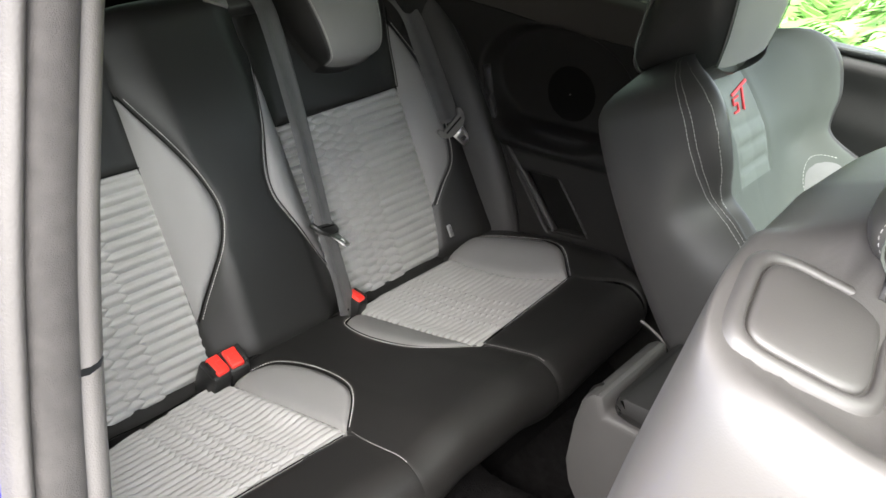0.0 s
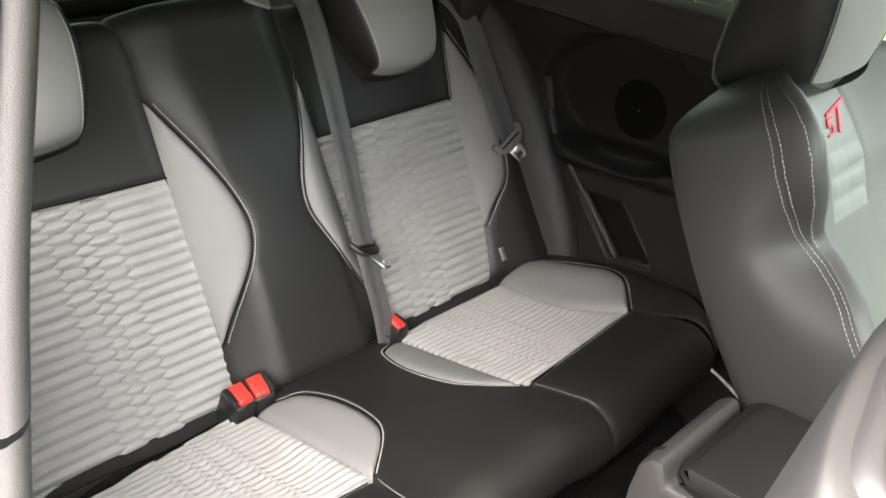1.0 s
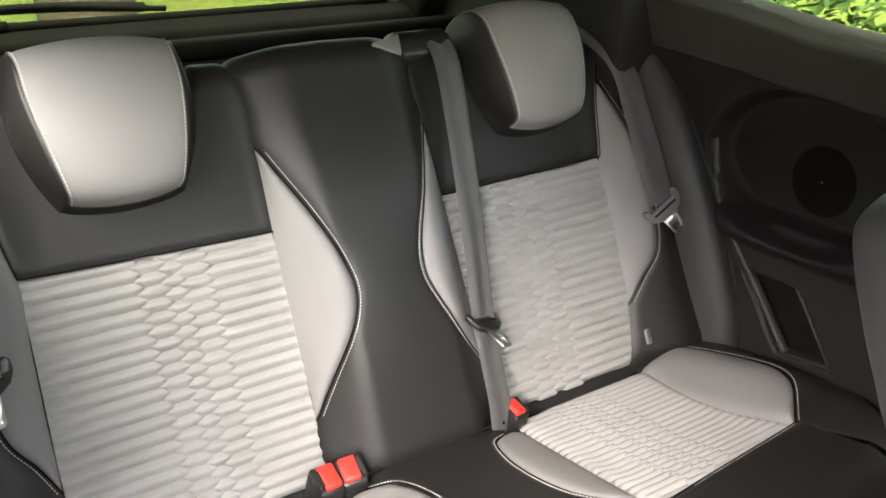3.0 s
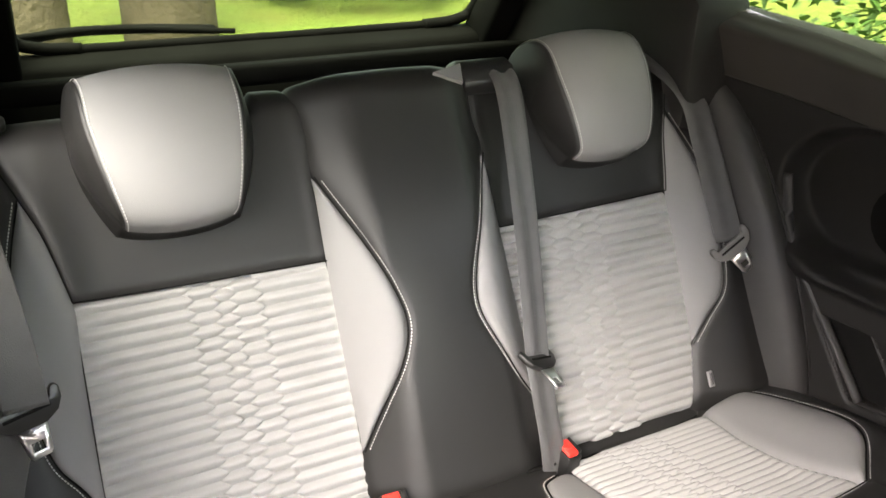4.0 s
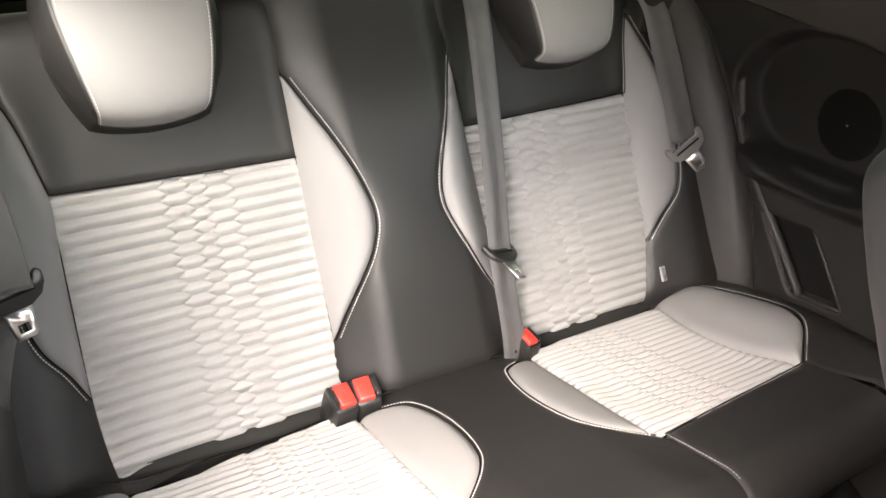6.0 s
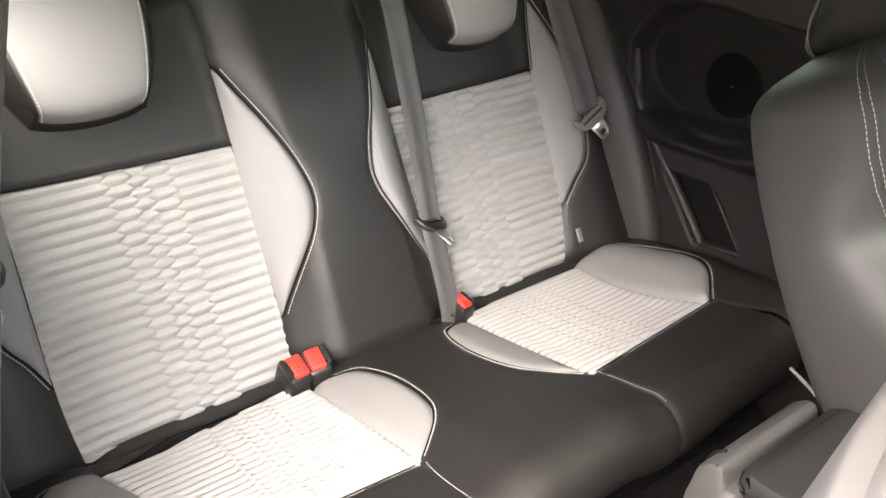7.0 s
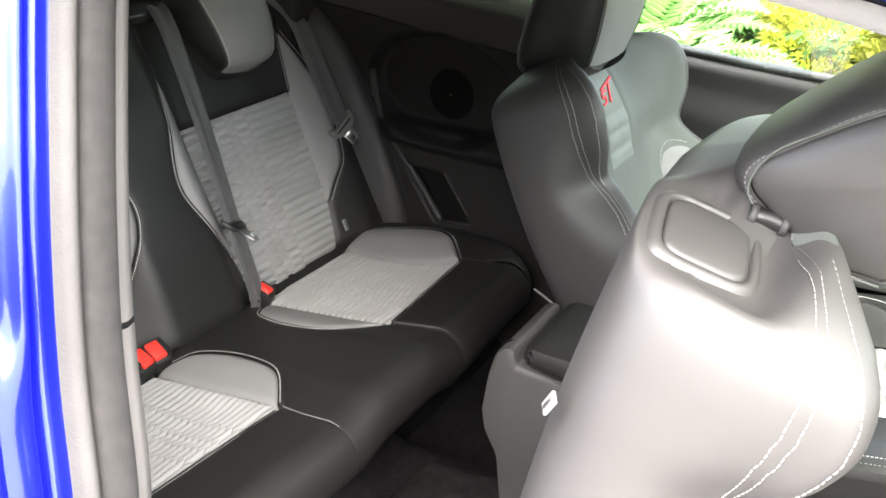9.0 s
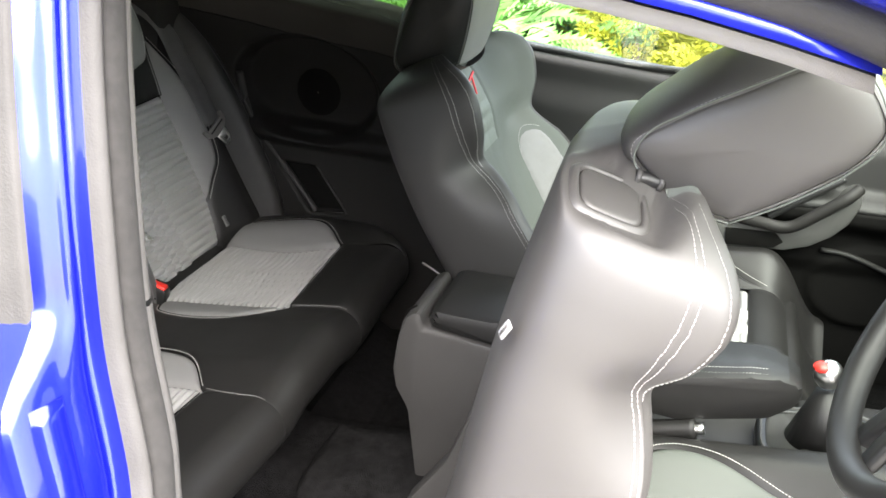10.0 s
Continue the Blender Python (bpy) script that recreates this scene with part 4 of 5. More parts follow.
def front_cushion(seat, y, x0, z0, deep=0.36, hump=0.035, reach=0.56, patch=LEATHER):
    t = box("cushion", (reach - 0.06, 0.46, 0.14), (reach / 2 - 0.03, 0, -0.085), LEATHER, seat, "black leather seat cushion", bevel=0.03)
    t.matrix_parent_inverse = seat.matrix_basis.inverted()
    t.location = (x0, y, z0)

    def at(yy, xx, h):
        a = np.abs(yy)
        z = 0.03 * xx / 0.5 + hump * sstep(0.13, 0.20, a) - 0.10 * sstep(0.21, 0.27, a) ** 2 - 0.16 * sstep(reach - 0.16, reach - 0.01, xx) ** 2 + h
        return np.stack([xx, yy, z], -1)
    panel("insert", [(-0.12, 0.0), (-0.12, deep)], [(0.12, 0.0), (0.12, deep)], at, FABRIC, t, (80, 120), quilted=(-0.12, 0.12), label="pale grey quilted insert")
    panel("front_panel", [(-0.13, deep), (-0.13, reach)], [(0.13, deep), (0.13, reach)], at, LEATHER, t, (30, 30))
    for s in (1, -1):
        panel("patch", [(s * 0.12, 0.05), (s * 0.125, 0.2), (s * 0.13, 0.34)], [(s * 0.13, 0.05), (s * 0.20, 0.16), (s * 0.13, 0.345)], at, patch, t, (20, 40), puff=0.004, label="smooth leather patch")
        panel("bolster", [(s * 0.13, 0.0), (s * 0.20, 0.16), (s * 0.13, 0.345), (s * 0.13, reach)], [(s * 0.27, 0.0), (s * 0.275, 0.2), (s * 0.27, 0.4), (s * 0.22, reach)], at, LEATHER, t, (26, 50))
        st = seam(at, [(s * 0.133, 0.05), (s * 0.206, 0.16), (s * 0.136, 0.345)])
        stitches("stitching", [st], t)
    box("base", (0.42, 0.38, 0.16), (0.22, 0, -0.22), PLASTIC, t, bevel=0.02)
    return t


front_cushion(passenger_seat, 0.368, 0.95, 0.532, 0.305, 0.050, 0.465)
front_cushion(driver_seat, -0.33, 1.0, 0.54, patch=DARKGREY)


hc = prism("hinge_cover", [(0.900, 0.745), (0.872, 0.655), (0.830, 0.560), (0.762, 0.472), (0.735, 0.40), (0.735, 0.33), (0.83, 0.33), (0.86, 0.46), (0.90, 0.58), (0.925, 0.70)], -0.225, -0.185, "y", CONSOLE, driver_seat, "dark plastic hinge cover", bevel=0.010)
hc.matrix_parent_inverse = driver_seat.matrix_basis.inverted()

# ---- car shell ----
def far_belt_z(x):
    return np.interp(x, [-0.6, -0.10, 0.085, 0.22, 0.40, 0.65, 0.82, 1.04, 1.9], [1.30, 1.206, 1.161, 1.122, 1.085, 1.006, 0.976, 0.942, 0.86])


def side_y(x, z):
    """Inner face of the side of the car."""
    y = 0.635 + 0.06 * sstep(0.45, 0.95, x)
    return y - 0.10 * sstep(0.98, 1.36, z)


def side_trim(name, x0, x1, label, k=1, n=(230, 190)):
    xs = np.linspace(x0, x1, n[0])
    P = np.zeros((n[0], n[1], 3))
    for i, x in enumerate(xs):
        zt = far_belt_z(x)
        z = np.linspace(0.26, zt, n[1])
        y = side_y(x, z)
        # hollow round the loudspeaker
        d = ((x - 0.210) / 0.185) ** 2 + ((z - (0.897 - 0.1 * (x - 0.210))) / 0.125) ** 2
        y = y + 0.045 * sstep(1.12, 0.80, d)
        # ledge under it
        zl = 0.792 - 0.10 * (x - 0.2)
        y = y - 0.035 * sstep(zl - 0.05, zl - 0.012, z) * sstep(zl + 0.022, zl, z) * sstep(0.0, 0.12, x) * sstep(0.76, 0.6, x)
        # storage pocket
        xo = x - 0.106 - 0.56 * (0.713 - z)
        y = y + 0.07 * sstep(-0.004, 0.010, xo) * sstep(0.108, 0.096, xo) * sstep(0.713 - 0.1 * (x - 0.11), 0.701 - 0.1 * (x - 0.11), z) * sstep(0.574, 0.586, z)
        # rolled sill under the window
        y = y + 0.05 * sstep(zt - 0.03, zt, z) ** 2
        P[i, :, 0], P[i, :, 1], P[i, :, 2] = x, y * k, z
    ob = sheet(name, P[:, :168], PLASTIC, None, "", skirt=(0, 0.06 * k, 0))
    sheet("upper_trim", P[:, 167:], UPPERTRIM, ob, "brownish grey upper trim under the window", skirt=(0, 0.06 * k, 0))
    return tagged(ob, label, "trim panel", kind="structure")


quarter = side_trim("wall_quarter_trim", -0.30, 0.652, "black grained plastic side trim with speaker hollow and pocket")
tagged(side_trim("wall_quarter_trim_near", -0.30, 0.66, "black grained plastic side trim beside the rear seat", -1), kind="structure")


def speaker(k):
    t = thing("speaker_grille", "round black speaker grille in the side trim", "speaker", at=(0.222, 0.690 * k, 0.878))
    bm = bmesh.new()
    bmesh.ops.create_cone(bm, cap_ends=True, segments=64, radius1=0.098, radius2=0.090, depth=0.006)
    bm.transform(pose(0, 0, 0, 90 * k, 0, 0))
    part("ring", bm, PLASTIC, t)
    bm = bmesh.new()
    bmesh.ops.create_uvsphere(bm, u_segments=48, v_segments=14, radius=0.086)
    bm.transform(Matrix.Diagonal((1, 0.16, 1, 1)))
    part("mesh", bm, DARK, t, "finely pierced black grille")
    bm = bmesh.new()
    bmesh.ops.create_uvsphere(bm, u_segments=12, v_segments=8, radius=0.002, matrix=pose(0, -0.0138 * k, 0))
    part("stud", bm, TRIM, t, "tiny bright centre stud")


speaker(1)

# pocket divider and bright edge
rim = [(0.104, 0.645, 0.716), (0.212, 0.645, 0.703), (0.285, 0.646, 0.577), (0.176, 0.646, 0.577)]
for a, b in ((0, 1), (2, 3), (3, 0)):
    tube("pocket_rim", [rim[a], rim[b]], (0.006, 0.004), PLASTIC, quarter, n=4, sides=8)
# Dark panel added to cover the hollow's ridges and stand for its shade.
prism("pocket_shade", [(0.100, 0.716), (0.216, 0.703), (0.290, 0.574), (0.174, 0.574)], 0.662, 0.666, "y", DARK, quarter, "dark panel for the shade inside the pocket", bevel=0)
tube("pocket_divider", [(0.213, 0.640, 0.705), (0.286, 0.641, 0.576)], (0.0024, 0.003), CONSOLE, quarter, "bright narrow pocket edge", n=4, sides=8)


def seat_side_pad(k):
    """Padded side piece between the seat back and the trim."""
    n = 40
    P = np.zeros((14, n, 3))
    line = smooth_curve([(-0.20, 1.13), (-0.12, 1.08), (-0.05, 0.985), (0.01, 0.86), (0.055, 0.74), (0.085, 0.62), (0.09, 0.54)], n)
    for j in range(n):
        x, z = line[j]
        for i, a in enumerate(np.linspace(0, 1, 14)):
            P[i, j] = (x - 0.10 + 0.115 * math.sin(a * math.pi * 0.5) + 0.02 * math.sin(a * math.pi), (0.572 + 0.07 * a ** 1.6) * k, z)
    t = thing("seat_side_pad", "black vinyl side pad between rear seat back and trim", "seat pad", "seat side pads")
    sheet("pad", P, COVER_DIM, t, skirt=(-0.06, 0.0, 0))
    tube("piping", [tuple(P[12, j] + np.array([0.002, 0.0, 0.001])) for j in range(0, n, 4)], 0.0022, LEATHER, t, n=40, sides=8)
    return t


seat_side_pad(1)
seat_side_pad(-1)

# sloped trim strip ahead of the side pad
t = tube("trim", [(0.032, 0.640, 0.935), (0.041, 0.640, 0.856), (0.075, 0.640, 0.776), (0.136, 0.642, 0.681), (0.197, 0.645, 0.578)], (0.010, 0.006), CONSOLE, None)
tagged(t, "black plastic trim edge beside the rear seat", "trim", kind="structure")


# passenger door
def door():
    d = thing("passenger_door", "closed passenger door with dark trim, grab handle and speaker", "car door")
    xs = np.linspace(0.660, 1.80, 110)
    P = np.zeros((110, 90, 3))
    for i, x in enumerate(xs):
        zt = far_belt_z(x)
        z = np.linspace(0.20, zt, 90)
        y = 0.70 - 0.02 * sstep(zt - 0.05, zt - 0.12, z) + 0.03 * sstep(zt - 0.02, zt, z)
        y = y - 0.045 * sstep(zt - 0.30, zt - 0.25, z) * sstep(zt - 0.19, zt - 0.22, z) * sstep(0.9, 1.05, x) + 0.02 * sstep(0.55, 0.5, z)
        d2 = ((x - 1.5) / 0.12) ** 2 + ((z - 0.48) / 0.10) ** 2
        y = y - 0.012 * sstep(1.1, 0.9, d2)
        P[i, :, 0], P[i, :, 1], P[i, :, 2] = x, y, z
    sheet("upper_trim", P[:, 60:], DOORTRIM, d, "dark grey grained upper door trim", skirt=(0, 0.05, 0))
    sheet("lower_trim", P[:, :61], DARK, d, "black grained lower door trim", skirt=(0, 0.05, 0))
    prism("armrest", [(1.02, 0.590), (1.20, 0.580), (1.26, 0.581), (1.322, 0.582), (1.371, 0.595), (1.412, 0.620), (1.443, 0.652), (1.463, 0.697), (1.455, 0.728), (1.43, 0.712), (1.40, 0.688), (1.368, 0.663), (1.336, 0.640), (1.31, 0.634), (1.24, 0.640), (1.02, 0.646)], 0.618, 0.700, "y", DOORGREY, d, "grey moulded armrest", bevel=0.012)
    tube("grab_handle", [(1.16, 0.640, 0.660), (1.22, 0.612, 0.658), (1.273, 0.600, 0.652), (1.31, 0.598, 0.646), (1.336, 0.598, 0.652), (1.368, 0.598, 0.674), (1.40, 0.598, 0.697), (1.431, 0.602, 0.719), (1.452, 0.622, 0.732)], (0.012, 0.013), PLASTIC, d, "dark grey grab handle", n=60, sides=14)
    # Dark plate on the armrest's face, standing in for a shaded recess.
    prism("handle_shade", [(1.20, 0.592), (1.30, 0.592), (1.318, 0.606), (1.30, 0.628), (1.20, 0.630)], 0.612, 0.617, "y", DARK, d, "dark plate for the shade under the grab handle", bevel=0.001)
    box("switch_panel", (0.17, 0.05, 0.012), (1.355, 0.655, 0.700), BLACKPL, d, bevel=0.004, rot=(0, -34, 0))
    for i in range(2):
        box("window_switch", (0.022, 0.016, 0.010), (1.34 + 0.04 * i, 0.645, 0.702 + 0.027 * i), CONSOLE, d, bevel=0.003, rot=(0, -34, 0))
    tube("lower_ridge", [(1.40, 0.672, 0.572), (1.448, 0.668, 0.567), (1.50, 0.668, 0.548), (1.60, 0.672, 0.50)], 0.006, DOORTRIM, d, "raised edge of the door pocket", n=20, sides=8)
    prism("outer_skin", [(0.66, 0.28), (0.66, 0.975), (1.9, 0.84), (1.95, 0.30)], 0.765, 0.775, "y", PAINT, d, "blue painted door skin", bevel=0.003)
    tube("window_seal", [(0.645, 0.728, 1.004), (0.82, 0.728, 0.976), (1.04, 0.728, 0.944), (1.9, 0.728, 0.866)], 0.008, RUBBER_BLACK, d)
    return d


door()
g = prism("window_1", [(0.64, 0.985), (0.60, 1.34), (1.25, 1.31), (1.85, 0.87)], 0.715, 0.719, "y", GLASS, None, bevel=0)
tagged(g, "clear passenger door window", "window", kind="structure")
g = prism("window_2", [(-0.13, 1.22), (-0.10, 1.34), (0.54, 1.36), (0.56, 1.02), (0.14, 1.14)], 0.642, 0.646, "y", TINTED, None, bevel=0)
tagged(g, "clear rear quarter window", "window", kind="structure")
pl = prism("pillar_far", [(0.535, 1.02), (0.49, 1.36), (0.585, 1.36), (0.640, 0.99)], 0.60, 0.70, "y", PLASTIC, None)
tagged(pl, "dark plastic pillar beside the passenger door", "pillar", kind="structure")

# rear pillars, tailgate and its window
for k, nm in ((1, "pillar_rear_far"), (-1, "pillar_rear_near")):
    back = 0.0 if k > 0 else 0.03
    pl = prism(nm, [(-0.10 - back, 1.05), (-0.075 - back, 1.215), (-0.16 - back, 1.36), (-0.60, 1.38), (-0.80, 1.10), (-0.80, 0.60), (-0.25 - back, 0.60)], (0.53 if k > 0 else 0.57) * k, 0.66 * k, "y", PLASTIC, None, bevel=0.02)
    tagged(pl, "dark plastic rear pillar trim", "pillar", kind="structure")
tg = thing("tailgate", "black lined tailgate with rear window and wiper", "tailgate")
prism("lower_lining", [(-0.70, 0.55), (-0.70, 1.165), (-0.76, 1.19), (-0.82, 1.18), (-0.85, 0.55)], -0.585, 0.55, "y", DARK, tg, bevel=0.012)
prism("upper_lining", [(-0.44, 1.36), (-0.52, 1.36), (-0.50, 1.40), (-0.42, 1.40)], -0.55, 0.55, "y", DARK, tg, bevel=0.008)
for k in (1, -1):
    prism("side_lining", [(-0.70, 1.13), (-0.44, 1.40), (-0.52, 1.40), (-0.82, 1.15)], 0.47 * k, 0.58 * k, "y", DARK, tg, bevel=0.012)
    o = tube("window_seal", [(-0.755, 0.36 * k, 1.193), (-0.75, 0.44 * k, 1.200), (-0.735, 0.478 * k, 1.225), (-0.62, 0.475 * k, 1.32), (-0.50, 0.46 * k, 1.39)], 0.012, DARK, tg, n=40)
tube("lower_seal", [(-0.757, -0.37, 1.192), (-0.76, 0.0, 1.190), (-0.757, 0.37, 1.192)], 0.010, DARK, tg)
tube("wiper_arm", [(-0.80, -0.48, 1.20), (-0.795, -0.40, 1.222), (-0.79, -0.25, 1.222), (-0.79, -0.10, 1.212)], (0.014, 0.010), DARK, tg)
tube("wiper_blade", [(-0.785, -0.50, 1.218), (-0.78, -0.30, 1.226), (-0.78, -0.06, 1.206)], 0.006, DARK, tg)
raw("rear_window", [(-0.775, -0.5, 1.185), (-0.775, 0.5, 1.185), (-0.50, 0.48, 1.39), (-0.50, -0.48, 1.39), (-0.779, -0.5, 1.187), (-0.779, 0.5, 1.187), (-0.504, 0.48, 1.392), (-0.504, -0.48, 1.392)],
         [(0, 1, 2, 3), (4, 5, 6, 7), (0, 1, 5, 4), (1, 2, 6, 5), (2, 3, 7, 6), (3, 0, 4, 7)], TINTED, tg, "clear rear window", smooth=False)
# boot floor and ledges behind the seat
b = box("boot_floor", (0.62, 1.1, 0.03), (-0.50, 0, 0.62), CARPET, None, bevel=0.004)
tagged(b, "dark carpet boot floor behind the seats", "floor", kind="structure")
b = box("shelf_ledge", (0.10, 1.06, 0.04), (-0.62, 0, 1.13), DARK, None, bevel=0.01)
tagged(b, "black plastic ledge below the rear window", "ledge", kind="structure")

# roof
xs = np.linspace(-0.50, 1.28, 30)
ysr = np.linspace(-0.56, 0.56, 30)


def roof_z(x, y):
    return 1.405 - 0.10 * (abs(y) / 0.56) ** 3.5 - 0.10 * max(0, (x - 0.75) / 0.55) ** 2 - 0.02 * max(0, -x / 0.5)


P = np.array([[(x, y, roof_z(x, y)) for y in ysr] for x in xs])
tagged(sheet("ceiling", P, HEADLINER, None, "", skirt=(0, 0, 0.012)), "pale grey cloth headliner", "headliner", kind="structure")
body = thing("car_body", "bright metallic blue hatchback body with grey door seals", "car")
P = np.array([[(x, y * 1.04, roof_z(x, y) + 0.03) for y in ysr] for x in xs])
sheet("roof_skin", P, PAINT, body, "blue painted roof", skirt=(0, 0, -0.012))

# near side: pillar trim, seal, painted jamb and quarter panel, drawn as one section swept up the pillar
zs = np.linspace(0.30, 1.34, 70)


PILLAR = [(0.30, 0.20, -0.09), (0.40, 0.14, -0.09), (0.60, 0.075, -0.085), (0.80, 0.042, -0.065), (0.90, 0.025, -0.031), (1.0, 0.0, 0.0), (1.1, -0.009, 0.026), (1.2, -0.018, 0.057), (1.27, -0.021, 0.078), (1.34, -0.022, 0.099)]


def sweep(pts, n, extra=None):
    """A plan section, as at 1 m height, swept up along the leaning pillar."""
    c = smooth_curve(pts, n)
    off = smooth_curve(PILLAR, 200)
    P = np.zeros((n, len(zs), 3))
    for j, z in enumerate(zs):
        dx, dy = np.interp(z, off[:, 0], off[:, 1]), np.interp(z, off[:, 0], off[:, 2])
        for i in range(n):
            x, y = c[i]
            P[i, j] = (x + dx, y + dy + (extra(x, y, z) if extra else 0), z)
    return P


TRIM_LINE = [(0.40, -0.598), (0.60, -0.602), (0.664, -0.606), (0.690, -0.615), (0.701, -0.628), (0.697, -0.641)]
zs_all = zs
zs = np.linspace(1.018, 1.34, 26)
sheet("upper_pillar_trim", sweep([(0.585, -0.640), (0.59, -0.612)] + TRIM_LINE[1:], 30), PILLARTRIM, body, "grey plastic pillar trim")
zs = np.linspace(0.30, 1.014, 40)
sheet("lower_pillar_trim", sweep([(x + 0.002, y - 0.001) for x, y in TRIM_LINE], 30), PILLARTRIM, body, "grey plastic pillar trim")
zs = zs_all
sheet("cloth_seal", sweep([(0.692, -0.636), (0.705, -0.639), (0.711, -0.652), (0.708, -0.668), (0.694, -0.674)], 24), SEALCLOTH, body, "fuzzy grey cloth door seal")
sheet("door_seal", sweep([(0.696, -0.671), (0.706, -0.673), (0.711, -0.679), (0.707, -0.686), (0.697, -0.690)], 24), RUBBER, body, "pale grey rubber door seal")


def skin(x, y, z):
    out = float(sstep(-0.700, -0.728, y))
    return -out * (0.050 * float(sstep(1.05, 0.98, z)) - 0.02 * float(sstep(1.0, 0.7, z)))


sheet("door_jamb", sweep([(0.700, -0.685), (0.694, -0.688), (0.685, -0.692), (0.682, -0.697), (0.684, -0.702), (0.689, -0.705), (0.688, -0.709), (0.683, -0.714), (0.678, -0.720), (0.672, -0.726), (0.666, -0.731)], 80, skin), PAINT, body, "blue painted door jamb")
zs = np.linspace(0.80, 0.985, 16)
sheet("jamb_ridge", sweep([(0.681, -0.712), (0.687, -0.7125), (0.688, -0.716), (0.685, -0.719), (0.676, -0.721)], 20, skin), PAINT, body, "raised step in the blue door jamb", cap=True)
zs = zs_all
zs_all = zs
zs = np.linspace(0.30, 1.048, 50)
sheet("quarter_panel", sweep([(0.666, -0.731), (0.64, -0.734), (0.3, -0.750), (-0.2, -0.755), (-0.8, -0.70)], 60, skin), PAINT, body, "blue painted rear quarter panel")
zs = np.linspace(1.040, 1.34, 24)
sheet("window_frame", sweep([(0.667, -0.7305), (0.664, -0.735), (0.658, -0.7365), (0.652, -0.737), (0.636, -0.739), (0.620, -0.738)], 30), RUBBER, body, "grey rubber window frame")
sheet("quarter_glass", sweep([(0.63, -0.736), (0.3, -0.745), (-0.3, -0.72)], 20), SIDE_GLASS, body, "rear quarter glass")
zs = zs_all
# rail above the door opening, running down into the front pillar
rail = [(0.685, -0.540, 1.345), (0.90, -0.552, 1.341), (1.05, -0.562, 1.323), (1.15, -0.567, 1.298), (1.28, -0.580, 1.259), (1.5, -0.63, 1.15), (1.95, -0.71, 0.93)]
tube("rail_seal", rail, (0.024, 0.022), DOORTRIM, body, "grey rubber door seal", n=60)
tube("rail_trim", [(p[0], p[1] + 0.035, p[2] + 0.014) for p in rail], (0.036, 0.020), DOORTRIM, body, "grey roof rail trim", n=60)
tube("rail_paint", [(p[0] + 0.01, p[1] - 0.03, p[2] + 0.035) for p in rail], (0.034, 0.026), PAINT, body, "blue painted roof rail", n=60, sides=16)
far_rail = [(p[0], -p[1] + 0.02, p[2] + 0.02) for p in rail]
tube("rail_trim", far_rail, (0.035, 0.025), TRIM, body, "grey roof rail trim", n=60)
tube("rail_paint", [(p[0], p[1] + 0.05, p[2] + 0.02) for p in far_rail], (0.034, 0.026), PAINT, body, "blue painted roof rail", n=60)
tube("rail_paint", [(0.70, 0.60, 1.35), (0.2, 0.60, 1.37), (-0.5, 0.56, 1.36)], (0.034, 0.03), PAINT, body, n=20)
tube("rail_paint", [(0.72, -0.585, 1.36), (0.2, -0.60, 1.37), (-0.5, -0.56, 1.36)], (0.034, 0.03), PAINT, body, n=20)
for k in (1, -1):
    P = np.zeros((8, 24, 3))
    for j, x in enumerate(np.linspace(-0.56, 0.72, 24)):
        for i, (yy, zz) in enumerate([(0.50, 1.375), (0.52, 1.42), (0.60, 1.415), (0.645, 1.39), (0.66, 1.36), (0.645, 1.342), (0.61, 1.340), (0.55, 1.352)]):
            P[i, j] = (x, yy * k, zz - 0.02 * max(0, -x / 0.5))
    sheet("roof_side", P, PAINT if k < 0 else TRIM, body, "roof side rail", loop=True, cap=True)
    prism("tail_side", [(-0.95, 0.25), (-0.95, 0.9), (-0.85, 1.2), (-0.5, 1.36), (-0.22, 1.36), (-0.18, 1.2), (-0.17, 0.25)], 0.68 * k, 0.72 * k, "y", PAINT, body, bevel=0.01)
prism("far_quarter_skin", [(-0.17, 0.28), (-0.17, 1.08), (0.14, 1.03), (0.72, 0.88), (0.72, 0.28)], 0.765, 0.775, "y", PAINT, body, bevel=0.003)
box("bonnet", (1.0, 1.5, 0.03), (2.45, 0, 0.90), PAINT, body, bevel=0.012, rot=(0, 6, 0))
box("bulkhead", (0.04, 1.5, 0.70), (2.0, 0, 0.55), DARK, body, bevel=0.01)
box("sill", (1.6, 0.16, 0.14), (1.30, -0.70, 0.30), PAINT, body, "blue painted sill", bevel=0.02)
box("sill_trim", (1.50, 0.17, 0.03), (1.36, -0.665, 0.385), TRIM, body, "grey sill trim", bevel=0.01)
g = raw("windscreen", [(1.30, -0.55, 1.36), (1.30, 0.55, 1.36), (2.0, 0.68, 0.93), (2.0, -0.68, 0.93), (1.304, -0.55, 1.364), (1.304, 0.55, 1.364), (2.004, 0.68, 0.934), (2.004, -0.68, 0.934)],
        [(0, 1, 2, 3), (4, 5, 6, 7), (0, 1, 5, 4), (1, 2, 6, 5), (2, 3, 7, 6), (3, 0, 4, 7)], SCREEN_GLASS, body, "clear windscreen", smooth=False)

